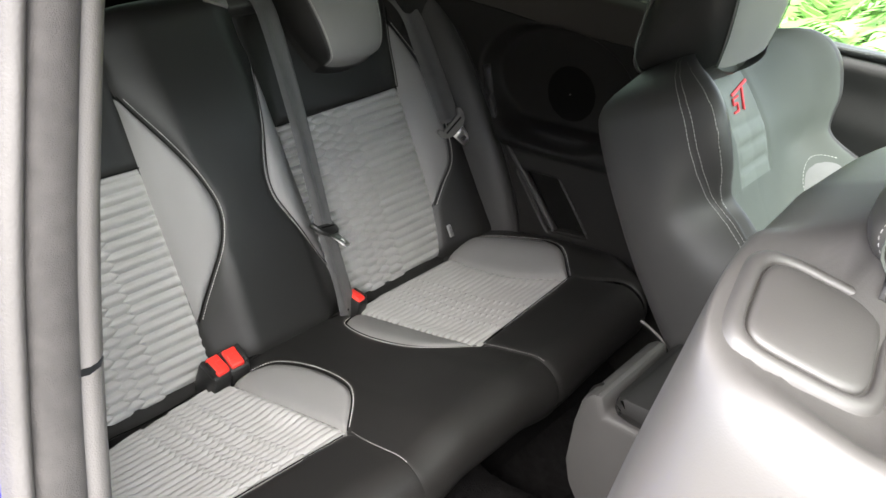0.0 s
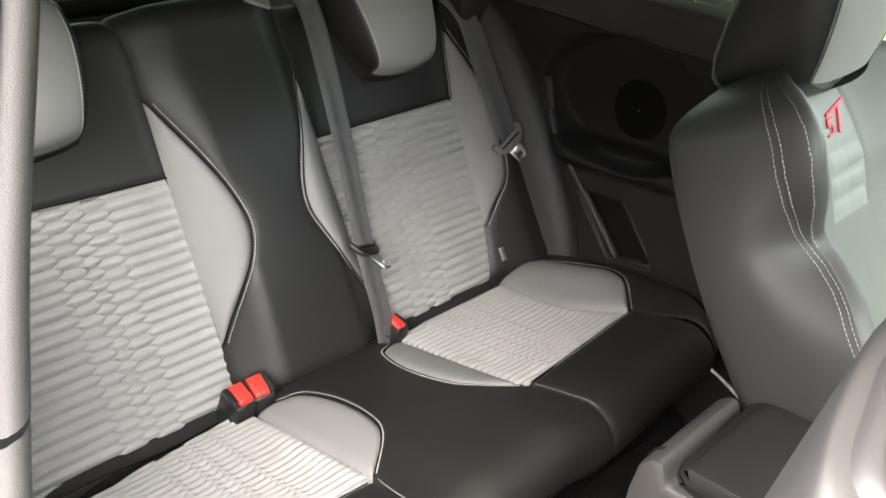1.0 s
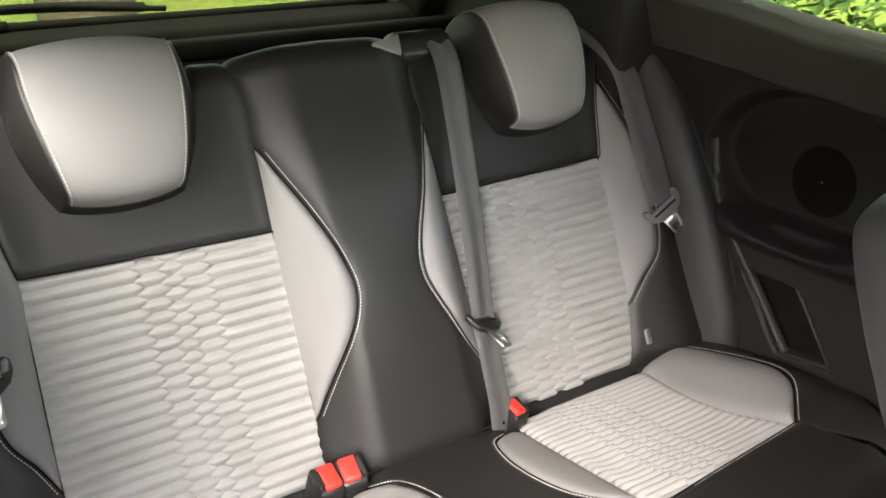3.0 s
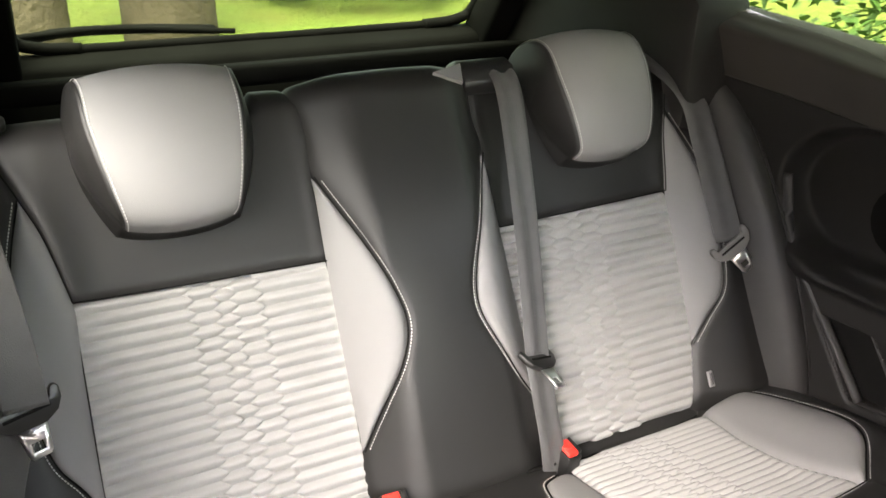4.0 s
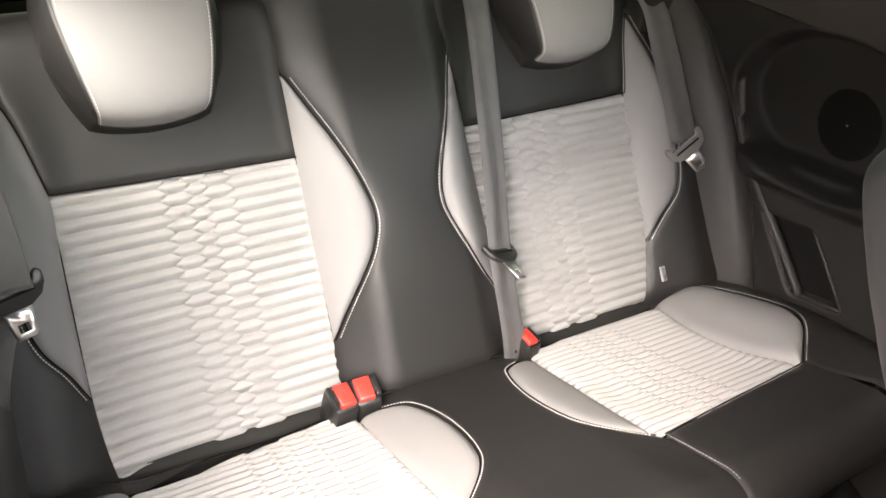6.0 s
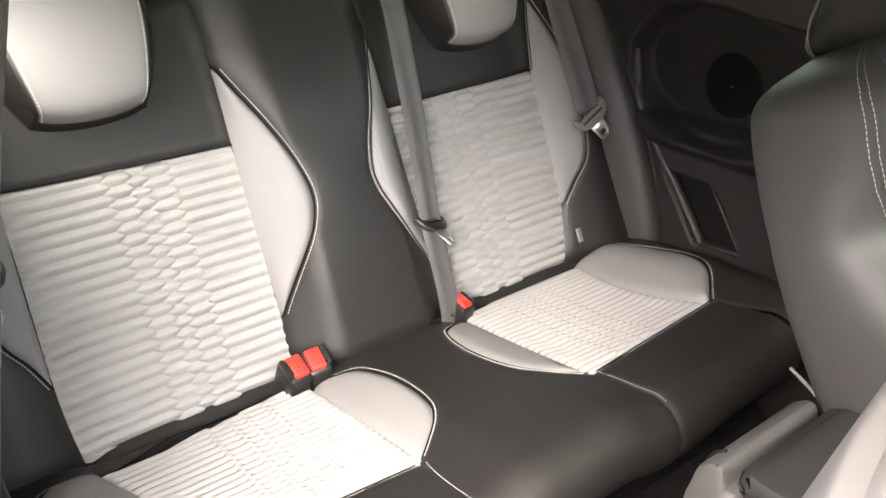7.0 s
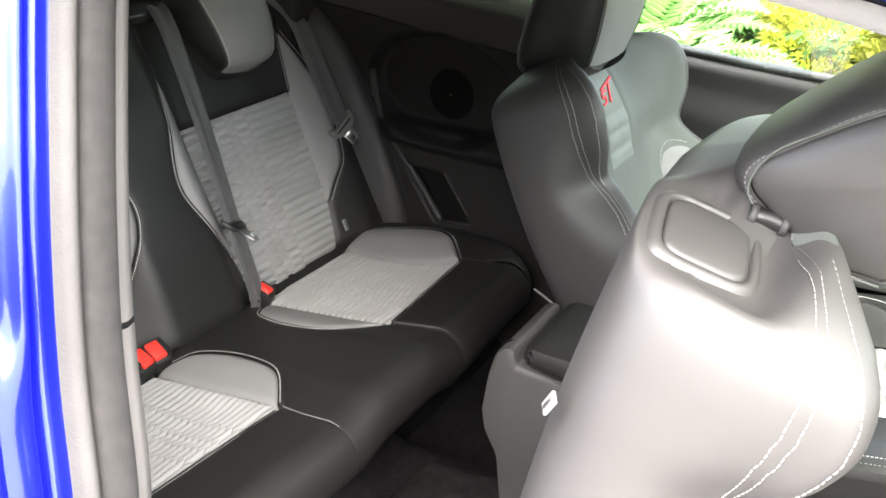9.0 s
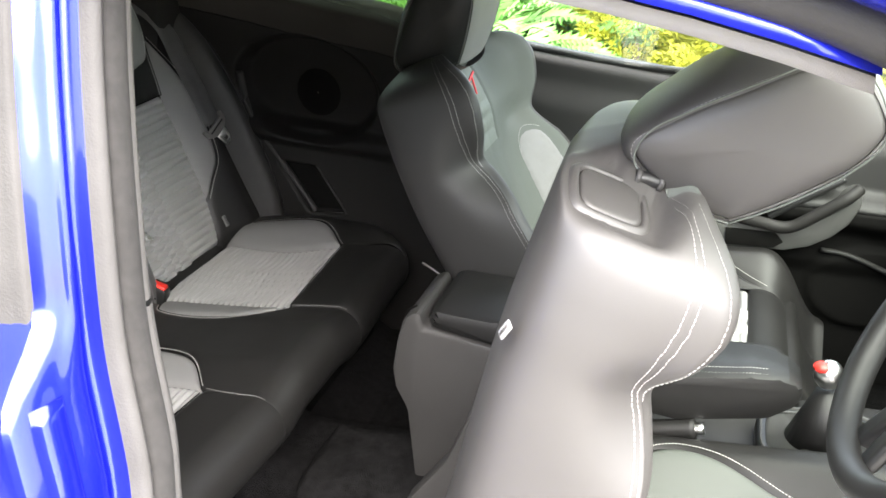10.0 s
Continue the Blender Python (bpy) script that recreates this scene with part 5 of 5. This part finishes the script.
# floor
P = np.zeros((60, 60, 3))
for i, x in enumerate(np.linspace(-0.1, 1.98, 60)):
    for j, y in enumerate(np.linspace(-0.66, 0.70, 60)):
        z = 0.235 + 0.12 * float(sstep(0.15, 0.08, abs(y - 0.02))) + 0.10 * float(sstep(0.45, 0.25, x)) + 0.004 * noise.noise(Vector((x * 9, y * 9, 0)))
        P[i, j] = (x, y, z)
tagged(sheet("floor", P, CARPET, None, "", skirt=(0, 0, -0.02)), "dark grey carpeted car floor with centre tunnel", "floor", kind="structure")
MAT_CARPET = material("charcoal_pile_carpet", (0.013, 0.0127, 0.013), 1.0, bump=0.9, grain=420, vary=0.5, scale=50, dist=0.004, spec=0.04)
P = np.zeros((48, 60, 3))
edge = smooth_curve([(-0.135, 0.23), (-0.131, 0.34), (-0.118, 0.376), (-0.085, 0.386), (-0.01, 0.389), (0.045, 0.384), (0.062, 0.36), (0.066, 0.23)], 60)
for i, x in enumerate(np.r_[0.508, 0.510, np.linspace(0.516, 0.74, 46)]):
    end = math.sqrt(max(0.0, 1 - max(0.0, (0.530 - x) / 0.022) ** 2))
    for j in range(60):
        y, z = edge[j]
        lump = 0.004 * noise.noise(Vector((x * 26, y * 26, 3))) + 0.002 * noise.noise(Vector((x * 90, y * 90, 5)))
        P[i, j] = (x + lump, y + lump, 0.23 + (z - 0.23) * (0.86 + 0.14 * end) + lump)
hump = thing("tunnel_carpet", "charcoal pile carpet over the floor tunnel behind the console", "carpet")
sheet("cover", P, MAT_CARPET, hump, cap=False)
raw("end_fold", [tuple(P[0, j]) for j in range(60)] + [(0.5085, y * 0.98, 0.235) for y in np.linspace(-0.135, 0.066, 60)], [(j, j + 1, 61 + j, 60 + j) for j in range(59)], MAT_CARPET, hump, "folded carpet end")
# ---- between the front seats ----
def console():
    t = thing("centre_console", "dark grey plastic centre console with armrest box", "console")
    prism("rear_housing", [(0.715, 0.27), (0.709, 0.445), (0.706, 0.525), (0.688, 0.565), (0.685, 0.600), (0.698, 0.660), (0.712, 0.700), (0.728, 0.714), (0.744, 0.714), (0.747, 0.686), (0.86, 0.668), (1.0, 0.616), (1.0, 0.27)], -0.062, 0.105, "y", CONSOLE, t, bevel=0.009)
    lid = prism("armrest_lid", [(0.7525, 0.698), (0.757, 0.716), (0.772, 0.723), (0.87, 0.714), (1.0, 0.694), (1.08, 0.682), (1.15, 0.678), (1.20, 0.680), (1.25, 0.681), (1.29, 0.676), (1.315, 0.664), (1.328, 0.645), (1.318, 0.622), (1.28, 0.604), (1.15, 0.596), (1.0, 0.616), (0.86, 0.668), (0.765, 0.688)], -0.090, 0.110, "y", LEATHER, t, "padded armrest lid", bevel=0.014)
    for v in lid.data.vertices:
        if v.co.y < 0:
            v.co.y += 0.027 * float(sstep(1.04, 0.86, v.co.x))
    for v in lid.data.vertices:
        u = max(0.0, (v.co.x - 1.12) / 0.20)
        v.co.y = 0.008 + (v.co.y - 0.008) * (1 - 0.42 * u * u)
        if v.co.y > 0:
            v.co.y *= 1 - 0.72 * float(sstep(0.92, 1.12, v.co.x))
    xs = np.linspace(1.02, 1.28, 120)
    line = np.stack([xs, 0.008 - 0.083 * (1 - 0.42 * np.maximum(0, (xs - 1.12) / 0.20) ** 2), np.interp(xs, [0.77, 0.87, 1.0, 1.08, 1.15, 1.2, 1.25, 1.29], [0.723, 0.714, 0.694, 0.682, 0.678, 0.680, 0.681, 0.676]) - 0.0005], 1)
    line2 = line + np.array([0.0, 0.014, 0.0012])
    stitches("stitching", [(line2, np.tile([0.0, -0.2, 0.97], (120, 1))), (line, np.tile([0.0, -0.4, 0.9], (120, 1)))], t, SEAT_THREAD, width=0.0008)
    tube("joint", [(0.728, -0.034, 0.7135), (0.7115, -0.034, 0.700), (0.6975, -0.034, 0.660), (0.6845, -0.034, 0.600), (0.6875, -0.034, 0.565), (0.7055, -0.034, 0.525), (0.7085, -0.034, 0.445), (0.7140, -0.034, 0.30)], 0.0016, DARK, t, "dark panel joint", n=60, sides=6)
    box("front_body", (0.95, 0.22, 0.22), (1.42, 0.02, 0.40), CONSOLE, t, bevel=0.02)
    rounded_patch("gear_gate", (1.36, 0.0, 0.545), (1, 0, 0.05), (0, 1, 0), (0.075, 0.058), [(0.0, -0.006), (0.0, 0.002), (0.003, 0.004), (0.012, 0.003), (0.016, 0.0), (0.018, -0.02)], BLACKPL, t, "black frame round the gear gaiter", power=4.0)
    rounded_patch("gate_trim", (1.36, 0.0, 0.548), (1, 0, 0.05), (0, 1, 0), (0.084, 0.067), [(-0.0025, -0.002), (-0.002, 0.003), (0.0, 0.0045), (0.002, 0.003), (0.0025, -0.002)], DOORGREY, t, "thin silver trim round the gaiter", power=4.0)
    lever = tube("handbrake_lever", [(1.02, -0.085, 0.560), (1.10, -0.085, 0.572), (1.18, -0.085, 0.588)], (0.014, 0.016), LEATHER, t, "black handbrake lever", n=20, sides=14)
    tube("handbrake_button", [(1.17, -0.085, 0.586), (1.192, -0.085, 0.590)], 0.009, CHROME, lever, "chrome release button", n=4, sides=12)
    box("cup_surround", (0.24, 0.16, 0.03), (1.45, 0.02, 0.535), PLASTIC, t, bevel=0.01)
    return t


console()


def gear_lever():
    t = thing("gear_lever", "gear lever with chrome knob and red top", "gear lever", at=(1.36, 0.0, 0.53))
    bm = bmesh.new()
    bmesh.ops.create_cone(bm, cap_ends=True, segments=24, radius1=0.055, radius2=0.015, depth=0.10, matrix=pose(0, 0, 0.05))
    part("gaiter", bm, LEATHER, t)
    bm = bmesh.new()
    bmesh.ops.create_uvsphere(bm, u_segments=24, v_segments=16, radius=0.021, matrix=pose(0.0, 0, 0.128) @ Matrix.Diagonal((1, 1, 1.1, 1)))
    part("knob", bm, CHROME, t, "chrome gear knob")
    bm = bmesh.new()
    bmesh.ops.create_uvsphere(bm, u_segments=20, v_segments=10, radius=0.013, matrix=pose(-0.011, -0.005, 0.142) @ Matrix.Diagonal((1, 1, 0.62, 1)))
    part("knob_top", bm, RED, t, "red knob top")


gear_lever()


def steering_wheel():
    t = thing("steering_wheel", "black leather steering wheel with silver spokes", "steering wheel")
    R = 0.185
    ring = [(0, R * math.cos(a), R * math.sin(a)) for a in np.linspace(0, 2 * math.pi, 49)]
    tube("rim", ring, 0.0175, LEATHER, t, n=140, sides=16)
    hub = box("hub", (0.06, 0.17, 0.13), (0.022, 0, -0.005), BLACKPL, t, bevel=0.028, seg=5)
    for a, wide in ((-6, 0.044), (186, 0.044), (262, 0.026), (278, 0.026)):
        c, q = math.cos(radians(a)), math.sin(radians(a))
        arm = box("spoke", (0.016, 0.105, wide), (0.014, c * 0.122, q * 0.122), BLACKPL, t, "black wheel spoke", bevel=0.006, rot=(a, 0, 0))
        if wide > 0.03:
            for d in (0.5, -0.5):
                tube("spoke_trim", [(0.002, c * 0.086, q * 0.086 + d * wide * 0.8), (0.0, c * 0.13, q * 0.13 + d * wide * 0.9), (0.003, c * 0.168, q * 0.168 + d * wide * 1.2)], (0.0055, 0.0045), CHROME, arm, "silver spoke edging", n=12, sides=8)
    box("thumb_switch", (0.012, 0.016, 0.026), (-0.004, -0.150, -0.032), RED, t, "red marked switch", bevel=0.004)
    tube("column", [(0.03, 0, 0), (0.18, 0, 0)], 0.035, PLASTIC, t, n=4, sides=16)
    t.matrix_basis = pose(1.437, -0.34, 0.92, 0, 32, 0)


steering_wheel()


def dashboard():
    t = thing("dashboard", "dark soft plastic dashboard", "dashboard")
    prism("upper", [(1.66, 0.74), (1.64, 0.86), (1.72, 0.93), (1.97, 0.92), (1.97, 0.72)], -0.68, 0.68, "y", PLASTIC, t, bevel=0.02)
    prism("lower", [(1.74, 0.50), (1.70, 0.735), (1.97, 0.735), (1.97, 0.45)], -0.68, 0.68, "y", CONSOLE, t, bevel=0.02)
    for y in (-0.55, 0.55):
        o = tube("vent", [(1.635, y, 0.83), (1.66, y, 0.83)], 0.045, BLACKPL, t, n=4, sides=24)


dashboard()


# mats and small things on the floor
m = box("floor_mat", (0.34, 0.42, 0.012), (0.66, 0.36, 0.252), CARPET, None, bevel=0.005)
tagged(m, "dark carpet floor mat in the rear footwell", "floor mat")
m = box("floor_mat", (0.34, 0.40, 0.012), (0.66, -0.34, 0.252), CARPET, None, bevel=0.005)
tagged(m, "dark carpet floor mat in the rear footwell", "floor mat")
r = tube("seat_rail", [(0.650, 0.205, 0.674), (0.676, 0.202, 0.661), (0.702, 0.20, 0.643), (0.72, 0.2, 0.63)], 0.0022, TRIM, None)
tagged(r, "thin bright rod beside the passenger seat base", "rod")

# label beside the far insert
lt = thing("anchor_label", "small black label reading ISOFIX sewn to the seat", "label")
P0 = back_at(np.array([0.480]), np.array([0.062]), np.array([0.006]))[0]
box("tab", (0.004, 0.011, 0.027), (0, 0, 0), WHITE, lt, bevel=0.001)
fc = bpy.data.curves.new("word", "FONT")
fc.body = "ISOFIX"
fc.size = 0.0076
fc.extrude = 0.0004
fc.align_x = fc.align_y = "CENTER"
fo = new("word", fc)
fo.data.materials.append(BLACKPL)
fo.parent = lt
fo.matrix_basis = Matrix(((0, 0, 1, 0.0026), (0, 1, 0, 0), (-1, 0, 0, 0), (0, 0, 0, 1))) @ pose(0, 0, 0)
lt.matrix_basis = pose(*P0, 0, -20, 0)

# pull tab on top of the centre back
tb = raw("backrest_pull_tab", [tuple(BO + BU * s + BN * d + EY * y) for s, d, y in ((0.632, 0.031, 0.066), (0.648, 0.008, 0.127), (0.614, 0.024, 0.116), (0.629, 0.026, 0.066), (0.645, 0.003, 0.127), (0.611, 0.019, 0.116))],
         [(0, 1, 2), (3, 4, 5), (0, 1, 4, 3), (1, 2, 5, 4), (2, 0, 3, 5)], GREY, None, smooth=False)
tagged(tb, "pale grey cloth tab on the top of the seat back", "tab")

# black guide from which the centre belt leaves the seat back
gd = thing("belt_guide", "black plastic belt guide on top of the seat back", "belt guide")
o = prism("housing", [(-0.052, 0.600), (-0.055, 0.648), (-0.040, 0.661), (-0.012, 0.658), (0.006, 0.640), (0.010, 0.612), (-0.010, 0.600)], 0.126, 0.224, "y", BLACKPL, gd, bevel=0.006)
o.matrix_basis = Matrix.Translation(tuple(BO)) @ Matrix(((float(BN[0]), 0, float(BU[0]), 0), (0, 1, 0, 0), (float(BN[2]), 0, float(BU[2]), 0), (0, 0, 0, 1)))

# catch knob on the near shoulder
ck = thing("seat_release_catch", "dark oval release catch on the seat shoulder", "catch")
tube("bezel", [tuple(BO + BU * 0.628 + BN * -0.014 + EY * -0.545), tuple(BO + BU * 0.636 + BN * -0.004 + EY * -0.545)], (0.030, 0.017), BLACKPL, ck, n=4, sides=24)
tube("button", [tuple(BO + BU * 0.632 + BN * -0.008 + EY * -0.542), tuple(BO + BU * 0.638 + BN * 0.000 + EY * -0.542)], (0.0030, 0.0020), LOGO, ck, "small dull red lock mark", n=4, sides=16)


# ---- outside ----
n = 60
xs = np.r_[-60, -40, -30, -22, np.linspace(-16, 16, 90), 22, 30, 40, 60]


def land(x, y):
    """Height of the lawn: flat by the car, a bank behind it and beside it."""
    r = math.hypot(min(0.0, x + 3.0), max(0.0, y - 4.2))
    return 0.24 * r if r < 14 else 3.36 + 0.05 * (r - 14)


P = np.array([[(x, y, land(x, y) + 0.10 * noise.noise(Vector((x * 0.3, y * 0.3, 0))) + 0.02 * noise.noise(Vector((x * 2, y * 2, 1))) - 0.03) for y in xs] for x in xs])
tagged(sheet("ground", P, GRASS, None, ""), "bright lawn with worn patches around the car", "lawn", kind="structure")


# Unseen ground, assumed pale to bounce light up into the car.
dx = np.linspace(-5.0, 8.0, 60)
dy = np.linspace(-9.0, 1.55, 50)
P = np.array([[(x, y, 0.13 + 0.006 * noise.noise(Vector((x * 3, y * 3, 4)))) for y in dy] for x in dx])
tagged(sheet("pavement_bounce", P, DRIVE_BOUNCE, None, "", skirt=(0, 0, -0.3)), "pale grey driveway under the car, unseen, added to bounce light", "driveway", kind="structure")


# Unseen wall, added to hold back low sky light from ahead.
hw = box("wall_block_ahead", (0.25, 16.0, 1.1), (5.6, -1.0, 0.55), WALLPAINT, None, bevel=0.02)
tagged(hw, "low weathered plastered wall, unseen, added ahead of the car to block sky light", "wall", kind="structure")

# Unseen wall, added to keep low sky light off the far side's trim.
hs = box("wall_block_side", (16.0, 0.25, 3.2), (-2.0, -6.6, 1.6), WALLPAINT, None, bevel=0.02)
tagged(hs, "plain weathered plastered wall, unseen, added along the driveway to block low sky light", "wall", kind="structure")


def leaf_mesh(name, blades, mat, label, category, at, kind="", parent=None):
    V, F = [], []
    for p, d, nrm, ln, wd in blades:
        p, d, nrm = Vector(p), Vector(d).normalized(), Vector(nrm).normalized()
        s = d.cross(nrm)
        if s.length < 0.05:
            s = d.orthogonal()
        s.normalize()
        nrm = s.cross(d)
        k = len(V)
        V += [p, p + d * ln * 0.4 + s * wd / 2 + nrm * ln * 0.06, p + d * ln - nrm * ln * 0.1, p + d * ln * 0.4 - s * wd / 2 + nrm * ln * 0.06]
        F += [(k, k + 1, k + 2), (k, k + 2, k + 3)]
    me = bpy.data.meshes.new(name)
    me.from_pydata(V, [], F)
    ob = finish(name, me, mat, parent, smooth=False)
    if label:
        tagged(ob, label, category, kind=kind)
    return ob


rnd = random.Random(4)


def fern(at, size):
    t = thing("fern", "bright green fern with arching fronds", "fern", "ferns", at=at)
    for f in range(13):
        a = rnd.uniform(0, 2 * math.pi)
        rise = rnd.uniform(0.7, 1.15)
        blades = []
        for i in range(26):
            u = (i + 1) / 26
            c = Vector((math.cos(a) * u * size * 0.75, math.sin(a) * u * size * 0.75, size * (rise * u - 0.62 * u * u * rise)))
            t2 = Vector((math.cos(a) * 0.75, math.sin(a) * 0.75, rise - 1.24 * u * rise)).normalized()
            side = Vector((-math.sin(a), math.cos(a), 0))
            ln = size * 0.20 * math.sin(math.pi * min(1, u * 0.86 + 0.12)) + 0.01
            for s in (1, -1):
                blades.append((c, side * s + t2 * 0.35 + Vector((0, 0, rnd.uniform(-0.15, 0.1))), side.cross(t2) * s, ln, size * 0.035))
        leaf_mesh("frond", blades, FERN, "", "", at, parent=t)
    return t


for i in range(30):
    x = -0.6 + 1.0 * (i / 29) + rnd.uniform(-0.1, 0.1)
    fern((x, 2.0 + rnd.uniform(-0.1, 0.9), 0.15 + rnd.uniform(0, 0.45)), rnd.uniform(0.55, 0.85))
for i in range(8):
    fern((0.7 + 0.2 * i + rnd.uniform(-0.1, 0.1), 3.3 + rnd.uniform(-0.1, 0.3), 0.3), rnd.uniform(0.6, 0.85))


def conifer(at, size, label):
    t = thing("golden_conifer", label, "shrub", "conifers", at=at)
    tube("trunk", [(0, 0, -0.2), (0.01, 0, size * 0.3), (0, 0, size * 0.6)], 0.014, BARK, t, n=8)
    blades = []
    for k in range(520):
        u = rnd.random() ** 0.8
        a = rnd.uniform(0, 2 * math.pi)
        lump = 1 + 0.28 * noise.noise(Vector((math.cos(a) * 2.2, math.sin(a) * 2.2, u * 5 + at[0])))
        r = size * 0.42 * (1 - u) ** 0.7 * lump * rnd.uniform(0.7, 1.0) + 0.02
        out = Vector((math.cos(a), math.sin(a), rnd.uniform(0.1, 0.9))).normalized()
        tip = Vector((r * math.cos(a), r * math.sin(a), u * size))
        side = out.orthogonal().normalized()
        fan = side.cross(out)
        for i in range(34):
            v = rnd.random()
            b = rnd.uniform(-1, 1)
            p = tip + out * (v - 0.6) * 0.11 + side * b * 0.045 * (1.1 - v) + fan * rnd.uniform(-0.02, 0.02)
            blades.append((p, out + side * b * 0.9 + fan * rnd.uniform(-0.3, 0.3), fan, rnd.uniform(0.018, 0.036), rnd.uniform(0.007, 0.013)))
    leaf_mesh("crown", blades, CONIFER, "", "", at, parent=t)


for cx, cy, size in ((0.80, 2.35, 1.15), (1.16, 2.20, 1.05), (1.55, 2.35, 1.2), (2.1, 2.4, 1.3), (2.6, 2.6, 1.5)):
    conifer((cx, cy, 0.0), size, "golden yellow conifer shrub beside the car")


def tree(at, r, h):
    at = (at[0], at[1], land(at[0], at[1]))
    t = thing("tree", "tall tree with rough brown trunk on the lawn", "tree", "trees", at=at)
    tube("trunk", [(0, 0, -0.2), (0.05, 0.02, h * 0.3), (0.0, 0.1, h * 0.65), (0.05, 0.1, h)], r, BARK, t, n=30, sides=24)
    for i in range(7):
        a = i * 2.4
        z = h * (0.45 + 0.07 * i)
        tube("limb", [(0, 0.05, z), (math.cos(a) * h * 0.14, math.sin(a) * h * 0.14, z + h * 0.06), (math.cos(a) * h * 0.32, math.sin(a) * h * 0.32, z + h * 0.14)], r * 0.3, BARK, t, n=10, sides=8)
    blades = []
    for i in range(3500):
        a, u = rnd.uniform(0, 2 * math.pi), rnd.random()
        rr = h * 0.36 * math.sqrt(rnd.random()) * (0.5 + math.sin(math.pi * u) * 0.6)
        p = (rr * math.cos(a), rr * math.sin(a), h * (0.5 + 0.6 * u))
        blades.append((p, (rnd.uniform(-1, 1), rnd.uniform(-1, 1), rnd.uniform(-0.8, 0.4)), (0, 0, 1), 0.2, 0.12))
    leaf_mesh("crown", blades, LEAF, "", "", at, parent=t)


tree((-7.2, -0.06, 0), 0.23, 8)
tree((-7.3, 1.02, 0), 0.42, 9)
tree((-11, 6.0, 0), 0.3, 8)
tree((-12, -5.0, 0), 0.3, 8)
tree((-3.0, 9.0, 0), 0.3, 8)


def bush(at, size, count, mat, label):
    at = (at[0], at[1], land(at[0], at[1]))
    t = thing("bush", label, "bush", "bushes", at=at)
    blades = []
    for i in range(count):
        a, e = rnd.uniform(0, 2 * math.pi), rnd.uniform(-0.1, 1)
        k = 1 + 0.3 * noise.noise(Vector((math.cos(a) * 2, math.sin(a) * 2, e * 3 + at[0])))
        rr = size * k * math.sqrt(max(0, 1 - e * e)) * rnd.uniform(0.7, 1)
        blades.append(((rr * math.cos(a), rr * math.sin(a), size * 0.9 * max(0, e) * k), (math.cos(a) + rnd.uniform(-1, 1), math.sin(a) + rnd.uniform(-1, 1), rnd.uniform(-0.6, 0.8)), (0, 0, 1), 0.14, 0.07))
    leaf_mesh("crown", blades, mat, "", "", at, parent=t)
    tube("stem", [(0, 0, -0.1), (0.02, 0, size * 0.5)], 0.04, BARK, t, n=4)


bush((-8.5, 3.4, 0), 1.2, 2200, LEAF, "dark green bush on the lawn")
bush((-9.5, 5.4, 0), 1.3, 2200, LEAF, "dark green bush on the lawn")
for i in range(9):
    bush((-3 + i * 1.3, 4.6 + 0.5 * math.sin(i * 2.1), 0), 1.5, 1600, LEAF, "dark green bush behind the ferns")
for i in range(10):
    bush((-19 + 0.8 * math.sin(i * 3), -13 + i * 3.0, 0), 2.6, 1500, LEAF, "green bush at the far edge of the lawn")
